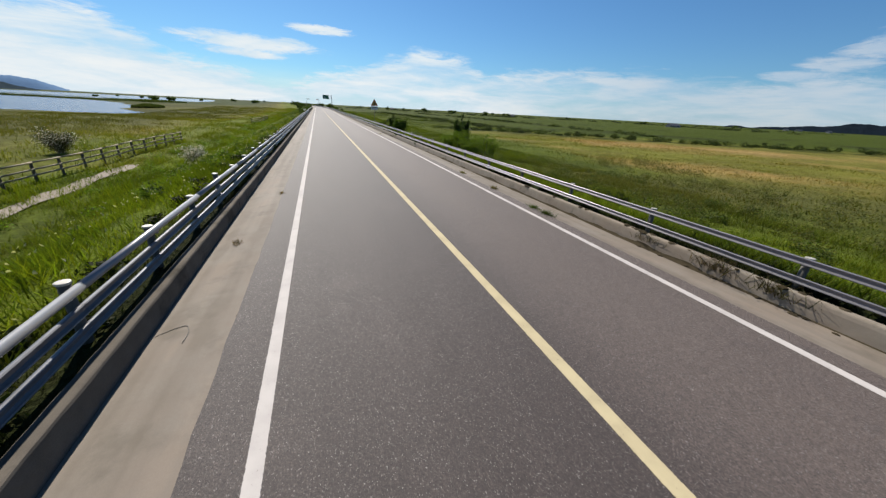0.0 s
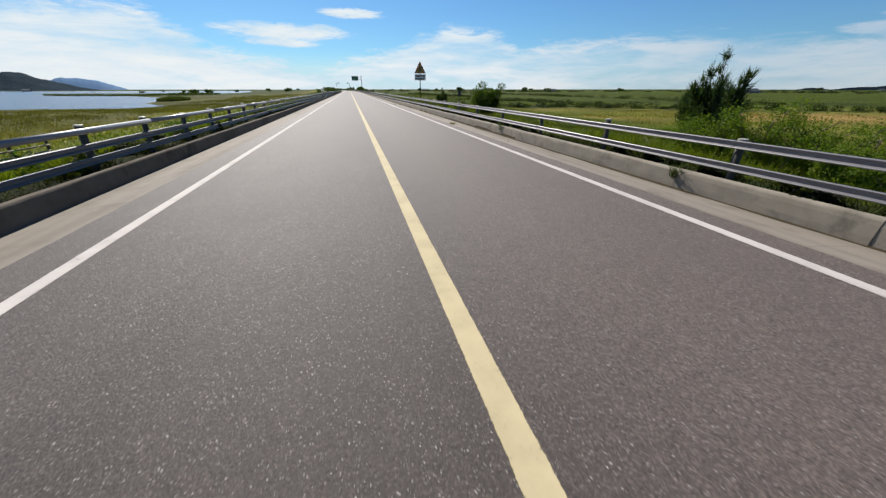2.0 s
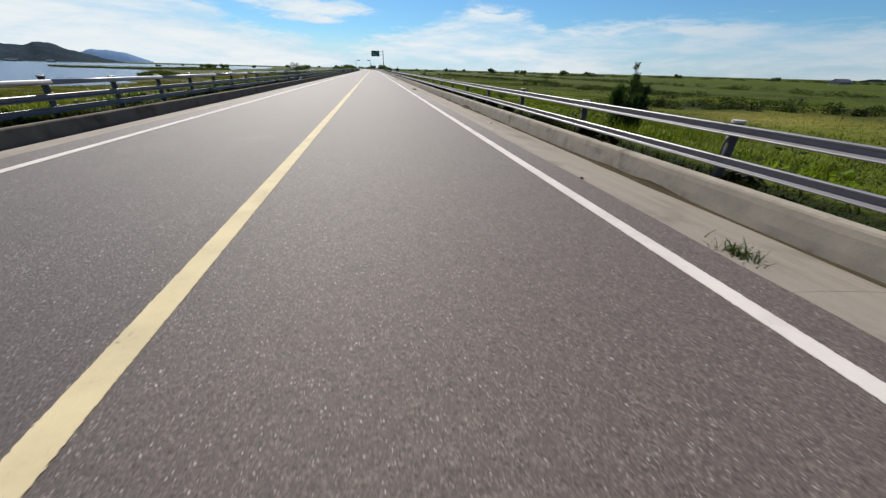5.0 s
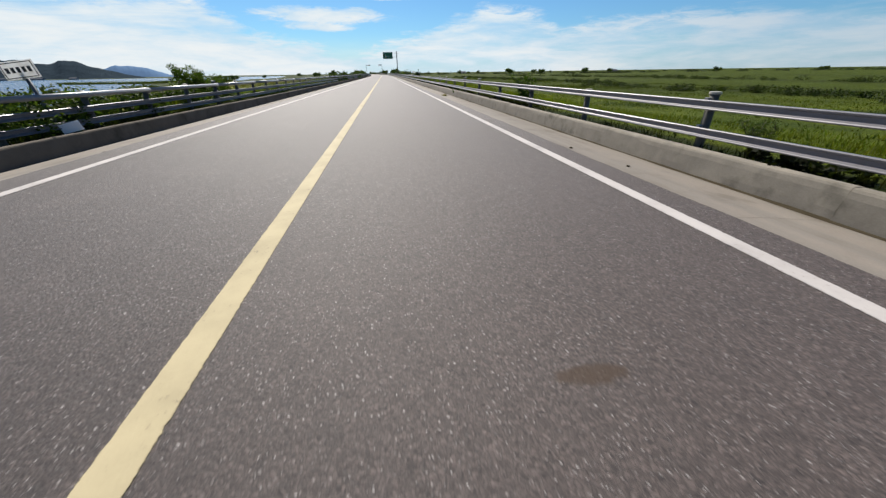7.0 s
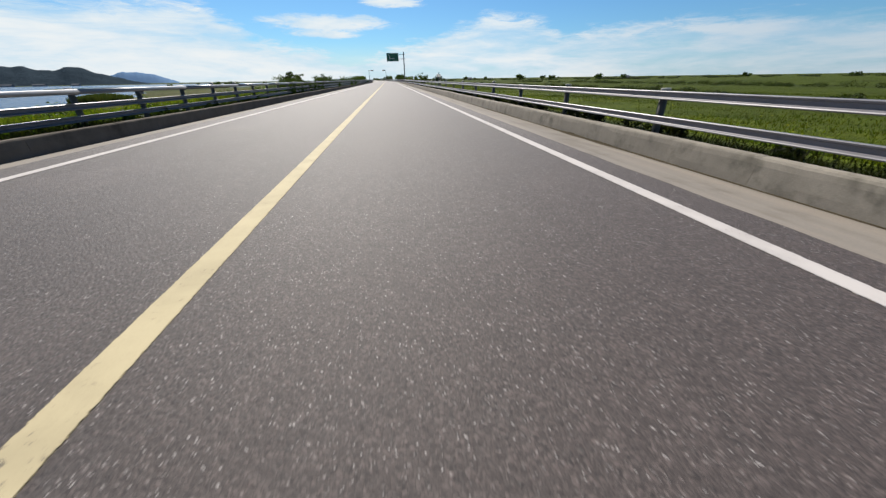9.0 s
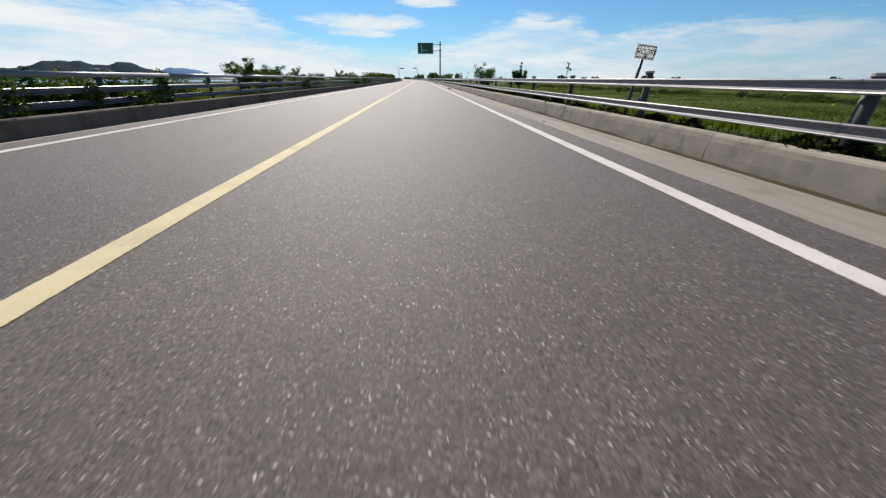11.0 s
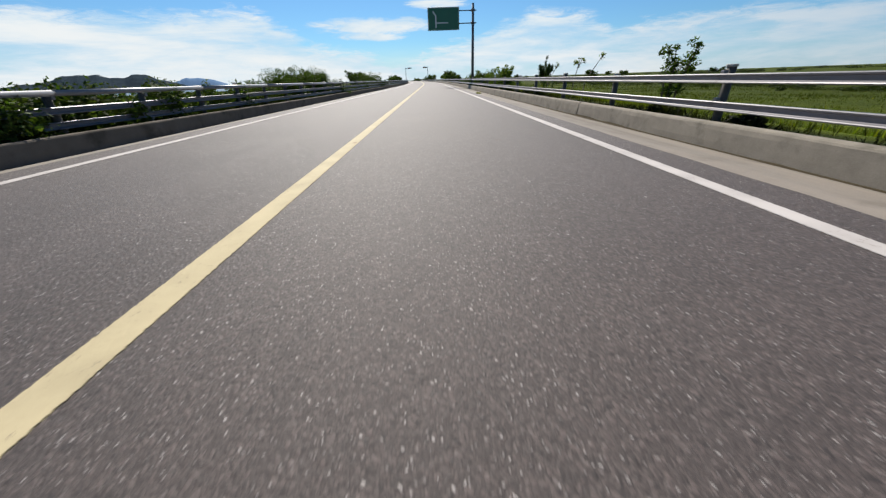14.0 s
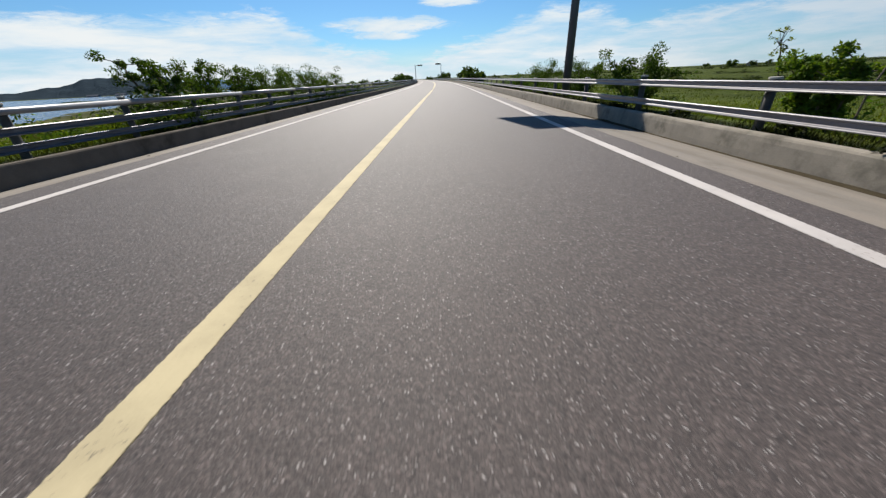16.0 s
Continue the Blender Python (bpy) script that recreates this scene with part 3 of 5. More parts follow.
    c = blend(c, (0.072, 0.098, 0.009), marsh * step(y + 10 * n1, 24, 40) * (1 - step(-u + 4 * n1, 20, 30)) * 0.8)
    c = blend(c, (0.056, 0.058, 0.015), marsh * step(-u + 5 * n1, 26, 40) * 0.8)
    c = blend(c, (0.036, 0.040, 0.012), marsh * step(-u + 5 * n1, 26, 40) * step(ripple(x * 0.5, y * 2.0, 26.0) + 0.3 * n1, 0.0, 0.6) * 0.7)
    c = blend(c, (0.030, 0.044, 0.014), q * step(y, 330, 420) * step(-u, 40, 70) * 0.85)
    return c


def land():
    xs = np.concatenate([-np.geomspace(4800, 150, 40), np.arange(-146, -26, 4.0), np.arange(-26, -5.8, 0.8), [-5.8, -5.6, -5.4, -4.92, -4.89, 0.0, 4.89, 4.92, 5.4, 5.6, 5.8],
                         np.arange(6.2, 26, 0.8), np.arange(26, 150, 4.0), np.geomspace(150, 4800, 40)])
    ys = np.concatenate([[-4800, -2500, -1200, -600, -300, -150, -80, -40], np.arange(-20, 300, 2.0), np.arange(300, 700, 8.0), np.geomspace(700, 4800, 44)])
    gx, gy = np.meshgrid(xs, ys)
    near = (np.abs(gx) < 30) * 1.0
    gx = gx + bend(gy) * (near + (1 - near) * (gy < 900))
    v = np.stack([gx, gy, ground_z(gx, gy)], -1).reshape(-1, 3)
    w = len(xs)
    i = (np.arange(len(ys) - 1)[:, None] * w + np.arange(w - 1)[None, :]).ravel()
    f = np.stack([i, i + 1, i + 1 + w, i + w], 1)
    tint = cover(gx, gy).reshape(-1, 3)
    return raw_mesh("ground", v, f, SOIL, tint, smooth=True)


tagged(land(), "grassy embankment, meadows and marsh reaching the flat horizon", "ground", kind="structure")

bm = bmesh.new()
add_box(bm, (-2400, 150, WATER_Z - 0.4), (-40, 1900, WATER_Z))
tagged(part("lake_water", bm, WATER), "calm blue-grey lake behind the reed marsh", "water", kind="structure")


# ---- road ----
def strip(name, lo, hi, z, mat, y0=-60.0, y1=900.0, thick=0.18, wear=0.0):
    """A long flat band of the road between two offsets from its middle."""
    ys = np.concatenate([np.arange(y0, 236, 0.25 if wear else 2.5), np.arange(236, 380, 4.0), np.arange(380, y1 + 1, 10.0)])
    m = bmesh.new()
    prof = [(lo, z - thick), (hi, z - thick), (hi, z), (lo, z)]
    add_sweep(m, prof, ys, lambda x, y, zz: (x + float(bend(y)) + (wear * (noise.noise((x, y * 1.9, 0.0)) + 0.8 * noise.noise((x, y * 0.4, 5.0))) if wear else 0), y, zz))
    return part(name, m, mat)


tagged(strip("road", -3.75, 3.735, 0.0, ASPHALT, wear=0.022), "grey-brown two-lane asphalt road with coarse stone chippings", "road", kind="structure")
tagged(strip("edge_line", -3.285, -3.115, 0.004, WHITE_PAINT, thick=0.003), "worn white edge line painted on asphalt", "road marking", kind="structure")
tagged(strip("edge_line", 3.215, 3.385, 0.004, WHITE_PAINT, thick=0.003), "worn white edge line painted on asphalt", "road marking", kind="structure")
tagged(strip("centre_line", -0.108, 0.09, 0.004, YELLOW_PAINT, thick=0.003), "pale yellow centre line painted on asphalt", "road marking", kind="structure")


def along(y):
    """The pose of the road's middle at y."""
    e = 0.5
    turn = math.atan2(-(float(bend(y + e)) - float(bend(y - e))), 2 * e)
    return Matrix.Translation((float(bend(y)), y, 0)) @ Matrix.Rotation(turn, 4, "Z")


def kerb_mesh(side, length):
    prof = [(4.79, -0.3), (4.79, -0.15), (4.797, -0.13), (4.808, -0.03), (4.826, 0.1), (4.836, 0.15), (4.85, 0.171), (4.872, 0.18), (4.955, 0.183), (4.965, 0.175), (4.97, -0.3)]
    if side < 0:  # upright face on the lake side
        prof = [(4.732, -0.3), (4.732, -0.13), (4.735, -0.1), (4.738, 0.04), (4.742, 0.155), (4.753, 0.176), (4.77, 0.183), (4.84, 0.185), (4.852, 0.178), (4.93, 0.15), (4.94, -0.3)]
    m = bmesh.new()
    ys = np.linspace(0.002, length - 0.002, 46)

    def place(x, y, z):
        k = 0.009 * noise.noise((x * 7, y * 1.7, z * 9)) + 0.005 * noise.noise((x * 9, y * 6.0, z * 20)) if -0.11 < z < 0.181 else 0.0
        return ((x + k) * side, y, z + k)

    add_sweep(m, prof, ys, place)
    return mesh_of("kerb_block", m, KERB_CONCRETE if side > 0 else SHADED_KERB)


def gutter_z(x):
    """Height of the gutter, falling from the asphalt to the foot of the kerb."""
    t = max(abs(x) - 3.7, 0.0) / 1.08
    return -0.008 - 0.085 * t - 0.042 * t * t


def gutter_mesh(side, length):
    m = bmesh.new()
    e = 4.788 if side > 0 else 4.73
    prof = [(3.66, -0.25), (3.66, -0.008), (4.1, gutter_z(4.1)), (4.5, gutter_z(4.5)), (e, gutter_z(e)), (e, -0.25)]
    add_sweep(m, prof, np.linspace(0.0015, length - 0.0015, 3), lambda x, y, z: (x * side, y, z))
    return mesh_of("gutter_slab", m, CONCRETE)


KERB_STEP = 9.0
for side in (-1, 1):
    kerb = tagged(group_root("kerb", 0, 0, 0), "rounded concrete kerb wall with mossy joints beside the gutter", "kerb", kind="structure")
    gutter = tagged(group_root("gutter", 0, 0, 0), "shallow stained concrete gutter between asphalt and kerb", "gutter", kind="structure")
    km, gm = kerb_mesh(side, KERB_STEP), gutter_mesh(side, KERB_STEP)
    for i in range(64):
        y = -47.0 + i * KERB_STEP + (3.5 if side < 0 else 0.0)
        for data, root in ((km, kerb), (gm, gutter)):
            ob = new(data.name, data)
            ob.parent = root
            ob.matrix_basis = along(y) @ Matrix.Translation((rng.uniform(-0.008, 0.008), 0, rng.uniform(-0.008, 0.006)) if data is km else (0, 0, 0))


# ---- guard rails ----
def beam_profile(x, z, side, h=0.115):
    """Pressed steel rail: rolled top edge, recessed face, projecting lower lip; the face looks to the road."""
    p = [(0.035, h - 0.008), (0.014, h), (-0.008, h - 0.001), (-0.020, h - 0.010), (-0.018, h - 0.024), (-0.002, h - 0.034), (0.000, 0.042), (-0.018, 0.030), (-0.034, 0.024), (-0.040, 0.014),
         (-0.034, 0.003), (-0.012, 0.0), (0.006, 0.012), (0.012, 0.04), (0.014, h - 0.034), (0.035, h - 0.022)]
    return [(x + side * o, z + k) for o, k in p]


def pipe_profile(x, z, r, sides=14):
    return [(x + r * math.cos(2 * math.pi * i / sides), z + r * math.sin(2 * math.pi * i / sides)) for i in range(sides)]


def rail_mesh(name, profile, mat, length, smooth=False):
    m = bmesh.new()
    add_sweep(m, profile, [0.0, length * 0.5, length + 0.02], lambda x, y, z: (x, y, z))
    return mesh_of(name, m, mat, smooth)


def post_meshes(x, top, r=0.056):
    m = bmesh.new()
    add_tube(m, [(x, 0, -0.35), (x, 0, top - 0.03)], [r, r], 14)
    shaft = mesh_of("post", m, POST_STEEL, True)
    m = bmesh.new()
    add_tube(m, [(x, 0, top - 0.032), (x, 0, top - 0.028), (x, 0, top - 0.004), (x, 0, top)], [r + 0.004, r + 0.012, r + 0.012, r + 0.003], 16)
    return shaft, mesh_of("cap", m, CAP_STEEL)


def bracket_mesh(x0, x1, z0, z1, w=0.03):
    m = bmesh.new()
    add_box(m, (min(x0, x1), -w, z0), (max(x0, x1), w, z1), 0.008)
    return mesh_of("bracket", m, STEEL)


def guard_rail(label, rails, post_x, post_top, spacing, first, brackets):
    root = tagged(group_root("guardrail", 0, 0, 0), label, "guardrail")
    length = spacing * 2
    y = first - spacing * 6
    shaft, cap = post_meshes(post_x, post_top)
    n = int((430 - y) / spacing)
    for i in range(n):
        yy = y + i * spacing
        pose_i = along(yy)
        post = new("post", shaft)
        post.parent, post.matrix_basis = root, pose_i @ Matrix.Rotation(radians(rng.uniform(-0.8, 0.8)), 4, "Y")
        top = new("cap", cap)
        top.parent = post
        if yy < 240:
            for b in brackets:
                ob = new("bracket", b)
                ob.parent = post
    for k in range(n // 2):
        for data in rails:
            ob = new(data.name, data)
            ob.parent, ob.matrix_basis = root, along(y + k * length)
    return root


right_rails = [rail_mesh("top_rail", beam_profile(4.99, 0.628, 1), STEEL, 6.0), rail_mesh("lower_rail", beam_profile(4.99, 0.298, 1), STEEL, 6.0)]
guard_rail("galvanised steel guardrail with two pressed beams on round capped posts", right_rails, 5.11, 0.785, 3.0, 2.9,
           [bracket_mesh(5.0, 5.06, 0.64, 0.72), bracket_mesh(5.0, 5.06, 0.31, 0.39)])
left_rails = [rail_mesh("top_pipe", pipe_profile(-5.02, 0.795, 0.048), PIPE_STEEL, 4.0, True), rail_mesh("middle_rail", beam_profile(-5.06, 0.472, -1), LEFT_BEAM_STEEL, 4.0),
              rail_mesh("lower_rail", beam_profile(-5.06, 0.245, -1), LEFT_BEAM_STEEL, 4.0)]
guard_rail("galvanised guardrail with thick top pipe, two lower beams and capped posts", left_rails, -5.14, 0.865, 2.0, 4.3,
           [bracket_mesh(-5.10, -5.02, 0.73, 0.79), bracket_mesh(-5.11, -5.06, 0.49, 0.56), bracket_mesh(-5.11, -5.06, 0.265, 0.335)])


# ---- far hills ----
def ridge(name, bearings, dist, mat, label, depth=500.0, base=-6.0):
    """A hill range at a distance: bearings (degrees, height in degrees) seen from the road."""
    b = np.array(bearings, float)
    az = np.linspace(b[0, 0], b[-1, 0], 160)
    el = np.interp(az, b[:, 0], b[:, 1])
    k = np.ones(7) / 7
    el = np.convolve(np.pad(el, 3, mode="edge"), k, "valid")
    el = el * (1 + 0.05 * np.sin(az * 1.9) + 0.03 * np.sin(az * 4.3 + 1)) + 0.012 * np.sin(az * 11.0) + 0.012 * np.array([noise.noise((a * 6.0, 3.0, 0.0)) for a in az])
    rows_n = 10
    verts, faces = [], []
    for j in range(rows_n):
        s = j / (rows_n - 1)
        prof = math.sin(math.pi * min(s * 1.25, 1.0) * 0.5) if s < 0.8 else math.cos((s - 0.8) / 0.2 * math.pi * 0.5)
        d = dist + depth * s
        for a, e in zip(az, el):
            h = math.tan(radians(max(e, 0.0))) * (dist + depth * 0.8) * prof
            h *= 1 + 0.10 * noise.noise((a * 0.9, s * 4.0, 1.0)) * (1 - s)
            verts.append((math.sin(radians(a)) * d, 100 + math.cos(radians(a)) * d, base + h))
    w = len(az)
    for j in range(rows_n - 1):
        for i in range(w - 1):
            faces.append((j * w + i, j * w + i + 1, (j + 1) * w + i + 1, (j + 1) * w + i))
    ob = raw_mesh(name, np.array(verts), faces, mat, smooth=True)
    return tagged(ob, label, "hill", kind="structure")


ridge("hill", [(-62, 0.2), (-56, 0.9), (-50, 0.5), (-47, 0.7), (-44, 1.1), (-41.2, 1.8), (-40.0, 1.9), (-38.3, 1.35), (-36.4, 1.7), (-35.4, 1.75), (-33.7, 1.15), (-31.7, 0.5), (-29.7, 0.1)],
      1900, HAZED_FOREST, "dark wooded hills beyond the lake", 420)
ridge("hill", [(-36, 0.2), (-34, 0.6), (-32.2, 1.1), (-31.0, 1.25), (-30.0, 1.15), (-28.4, 0.7), (-26.8, 0.15)], 4100, HAZED_RIDGE, "hazy blue mountain behind the wooded hills", 350)
ridge("hill", [(59.3, 0.05), (60.2, 0.32), (61.4, 0.3), (62.1, 0.08), (63, 0.28), (65, 0.42), (67, 0.6), (69, 0.75), (71, 1.15), (73, 1.0), (80, 0.9), (88, 0.2)], 2100, DARK_RIDGE, "low dark wooded ridge beyond the fields", 350)


# ---- plants ----
def blade_field(name, x, y, z, h, w, lean, tint, label, mat=None, droop=0.35, simple=False):
    """Many bent blades of grass in one mesh."""
    n = len(x)
    a = rng.uniform(0, 2 * np.pi, n)
    la = rng.uniform(0, 2 * np.pi, n)
    side = np.stack([np.cos(a), np.sin(a), np.zeros(n)], 1) * (w * 0.5)[:, None]
    tip = np.stack([np.cos(la), np.sin(la), np.zeros(n)], 1) * (h * lean)[:, None]
    base = np.stack([x, y, z - 0.03], 1)
    up = np.zeros((n, 3))
    up[:, 2] = h
    mid = base + up * 0.55 + tip * droop
    end = base + up + tip
    if simple:
        v = np.stack([base - side, base + side, end], 1).reshape(-1, 3)
        t = np.repeat(tint, 3, axis=0) * np.tile(np.array([0.8, 0.8, 1.15]), n)[:, None]
        return tagged(raw_mesh(name, v, np.arange(3 * n).reshape(-1, 3), mat or BLADES, t), label, "grass", kind="stuff")
    v = np.stack([base - side, base + side, mid - side * 0.75, mid + side * 0.75, end], 1).reshape(-1, 3)
    o = np.arange(n)[:, None] * 5
    f = np.concatenate([o + [0, 1, 3], o + [0, 3, 2], o + [2, 3, 4]], 1).reshape(-1, 3)
    shade = np.array([0.75, 0.75, 1.0, 1.0, 1.15])
    t = (tint[:, None, :] * shade[None, :, None]).reshape(-1, 3)
    ob = raw_mesh(name, v, f, mat or BLADES, t)
    return tagged(ob, label, "grass", kind="stuff")


def tone(n, lo=0.65, hi=1.35):
    return rng.uniform(lo, hi, n)[:, None] * np.stack([rng.uniform(0.85, 1.2, n), np.ones(n), rng.uniform(0.7, 1.2, n)], 1)


def scatter(x0, x1, y0, y1, n, clump=0.0, size=2.0):
    """Places off the road's middle between two offsets, thinned into clumps."""
    u, y = rng.uniform(x0, x1, int(n * (1 + clump))), rng.uniform(y0, y1, int(n * (1 + clump)))
    if clump:
        p = np.clip(0.5 + 0.8 * ripple(u, y, size), 0.05, 1)
        keep = rng.uniform(0, 1, len(u)) < p
        u, y = u[keep], y[keep]
    return u + bend(y), y


def verge(name, x0, x1, y0, y1, n, h, w, label, lean=0.35, clump=0.6, size=1.5, sink=0.0, colour=None, hi=1.35, simple=False, gain=1.2, lo=0.65):
    x, y = scatter(x0, x1, y0, y1, n, clump, size)
    k = len(x)
    hh = h * rng.uniform(0.45, 1.25, k) * (0.75 + 0.45 * np.clip(ripple(x, y, 1.2), -1, 1))
    hh = np.maximum(hh, h * 0.2)
    t = (cover(x, y) if colour is None else np.zeros((k, 3)) + np.asarray(colour)) * tone(k, lo, hi) * gain
    blade_field(name, x, y, ground_z(x, y) - sink, hh, w * rng.uniform(0.6, 1.4, k), np.full(k, lean), t, label, simple=simple)


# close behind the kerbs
# shade under the right rail is put into these two blade colours
verge("verge_grass", 4.985, 5.3, -4, 240, 42000, 0.17, 0.016, "short weeds and grass under the guardrail, coloured dark for shade", 0.5, colour=(0.014, 0.017, 0.005))
verge("verge_grass", 5.25, 6.1, -4, 240, 32000, 0.18, 0.016, "low weeds behind the guardrail, darkened for shade", 0.5, colour=(0.016, 0.020, 0.005))
verge("verge_grass", 6.2, 9.0, -4, 240, 84000, 0.32, 0.018, "bright green roadside grass on the bank", 0.4)
verge("bank_grass", 8.0, 22.0, -4, 300, 150000, 0.45, 0.04, "tall mixed grass and weeds on the lower bank", 0.45, simple=True)
verge("meadow_grass", 18.0, 75.0, -6, 330, 120000, 0.30, 0.09, "old straw-coloured and green meadow grass", 0.6, 0.7, 5.0, simple=True, lo=0.85, hi=1.2)
# blades tinted near black for the shade under the left rail
verge("verge_grass", -5.3, -4.96, -4, 240, 42000, 0.15, 0.016, "short weeds and grass under the guardrail, coloured dark for shade", 0.5, colour=(0.011, 0.015, 0.005))
verge("verge_grass", -6.4, -5.2, -4, 240, 50000, 0.22, 0.016, "low weeds behind the guardrail, darkened for shade", 0.5)
verge("verge_grass", -9.0, -5.6, -4, 240, 100000, 0.38, 0.018, "bright green roadside grass on the bank", 0.4)
verge("bank_grass", -17.5, -8.0, -4, 300, 150000, 0.48, 0.04, "lush green grass with pale seed heads", 0.45, simple=True)
verge("reed_marsh", -75.0, -17.0, -6, 330, 150000, 0.5, 0.09, "olive and tan reeds of the marsh", 0.5, 0.7, 5.0, simple=True, lo=0.85, hi=1.2)
verge("bank_grass", -13.0, -5.3, 0, 48, 130000, 0.34, 0.022, "soft dense green grass on the lake-side bank", 0.7, 0.3, 1.5, simple=True, hi=1.6)
verge("bank_grass", -16.2, -13.8, 0, 34, 12000, 0.22, 0.022, "grass growing over the edges of the footpath", 0.9, 0.9, 1.2, simple=True)
verge("bank_grass", 5.6, 22.0, 0, 46, 150000, 0.36, 0.024, "soft dense mixed grass on the bank", 0.7, 0.4, 1.5, simple=True, hi=1.6)
# pale flower heads on the left bank
x, y = scatter(-11.0, -5.6, 2, 120, 2600, 0.8, 3.0)
k = len(x)
blade_field("flower_heads", x, y, ground_z(x, y) + rng.uniform(0.25, 0.5, k), np.full(k, 0.05), np.full(k, 0.05), np.full(k, 0.8),
            np.zeros((k, 3)) + np.array([0.30, 0.30, 0.2]), "small pale flower heads over the grass")
x, y = scatter(5.5, 9.0, 2, 230, 1500, 0.8, 3.0)
k = len(x)
blade_field("flower_heads", x, y, ground_z(x, y) + rng.uniform(0.25, 0.45, k), np.full(k, 0.02), np.full(k, 0.022), np.full(k, 0.8),
            np.zeros((k, 3)) + np.array([0.28, 0.28, 0.05]), "small yellow flower heads over the grass")


def leaf_cloud(centres, sizes, count, leaf, colour, flat=0.0, spread=0.6):
    """Leaves as small folded quads round the clump centres."""
    n = int(count)
    pick = rng.integers(0, len(centres), n)
    d = rng.normal(size=(n, 3))
    d /= np.linalg.norm(d, axis=1)[:, None]
    rad = rng.uniform(0.25, 1.0, n) ** spread
    c = np.asarray(centres)[pick] + d * (rad[:, None] * np.asarray(sizes)[pick])
    a = rng.normal(size=(n, 3))
    a[:, 2] *= 1 - flat
    a /= np.linalg.norm(a, axis=1)[:, None]
    b = np.cross(a, d + rng.normal(scale=0.5, size=(n, 3)))
    b /= np.linalg.norm(b, axis=1)[:, None] + 1e-9
    s = leaf * rng.uniform(0.6, 1.4, n)[:, None]
    v = np.stack([c - a * s, c + b * s * 0.42, c + a * s, c - b * s * 0.42], 1).reshape(-1, 3)
    o = np.arange(n)[:, None] * 4
    f = np.concatenate([o + [0, 1, 2], o + [0, 2, 3]], 1).reshape(-1, 3)
    t = np.repeat(np.asarray(colour)[None, :] * tone(n, 0.6, 1.4), 4, axis=0)
    return v, f, t


def thicket(name, x0, x1, y0, y1, clumps, leaves, colour, label, width=(0.5, 1.5), height=(0.25, 0.6)):
    """Low broad-leaved weeds in many uneven clumps, one mesh."""
    cx, cyy = scatter(x0, x1, y0, y1, clumps, 0.9, 5.0)
    k = len(cx)
    w, h = rng.uniform(*width, k), rng.uniform(*height, k)
    cz = ground_z(cx, cyy) + h * 0.35
    v, f, t = leaf_cloud(np.stack([cx, cyy, cz], 1), np.stack([w * 0.5, w * 0.5, h * 0.65], 1), leaves, 0.05, colour, 0.4)
    hue = np.repeat(rng.uniform(0.6, 1.5, (len(t) // 4, 1)), 4, axis=0)
    return tagged(raw_mesh(name, v, f, LEAVES, t * hue), label, "weeds", kind="stuff")


def shrub(x, y, width, height, count, leaf, colour, label, category="bush", stems=6, sparse=0.0, lean=(0.0, 0.0), name="shrub", low=0.12, blossom=0):
    """A bush: thin forked stems and a crown of leaf clumps with an uneven outline."""
    z = float(ground_z(x, y))
    root = tagged(group_root(name, x, y, z), label, category)
    m = bmesh.new()
    centres, sizes = [], []
    for i in range(stems):
        a = 2 * math.pi * (i + rng.uniform(-0.3, 0.3)) / stems
        r = width * 0.5 * rng.uniform(0.25, 0.9)
        h = height * rng.uniform(0.62, 1.0)
        foot = Vector((math.cos(a) * 0.08, math.sin(a) * 0.08, -0.15))
        tip = Vector((math.cos(a) * r + lean[0] * h, math.sin(a) * r + lean[1] * h, h))
        mid = foot.lerp(tip, 0.5) + Vector((rng.uniform(-0.1, 0.1) * width, rng.uniform(-0.1, 0.1) * width, 0.08 * height))
        g = 0.012 + 0.012 * height
        add_tube(m, [foot, foot.lerp(mid, 0.5), mid, mid.lerp(tip, 0.55), tip], [g, g * 0.85, g * 0.65, g * 0.45, g * 0.15], 6)
        for s in (0.35, 0.55, 0.75, 0.93):
            if s * height < low * height:
                continue
            p = foot.lerp(mid, s * 2) if s < 0.5 else mid.lerp(tip, (s - 0.5) * 2)
            twig = p + Vector((rng.uniform(-1, 1), rng.uniform(-1, 1), rng.uniform(-0.1, 0.8))) * width * 0.2
            add_tube(m, [p, p.lerp(twig, 0.5), twig], [g * 0.4, g * 0.3, g * 0.1], 5)
            q = width * rng.uniform(0.09, 0.2) * (1 - sparse * 0.5)
            centres += [twig, p]
            sizes += [(q, q, q * 0.75), (q * 0.7, q * 0.7, q * 0.6)]
    part("stem", m, BARK, root, "thin brown stems")
    v, f, t = leaf_cloud([tuple(c) for c in centres], sizes, count * 2.4, leaf * 0.62, colour)
    crown = raw_mesh("crown", v, f, LEAVES, t)
    crown.parent = root
    if blossom:
        v, f, t = leaf_cloud([tuple(c) for c in centres], [(a * 1.12, b * 1.12, c * 1.15) for a, b, c in sizes], blossom, leaf * 0.7, (0.62, 0.60, 0.54), 0.0, 0.25)
        heads = raw_mesh("blossom", v, f, PETALS, t)
        heads.parent = root
        tagged(heads, "clusters of white blossom")
    return root


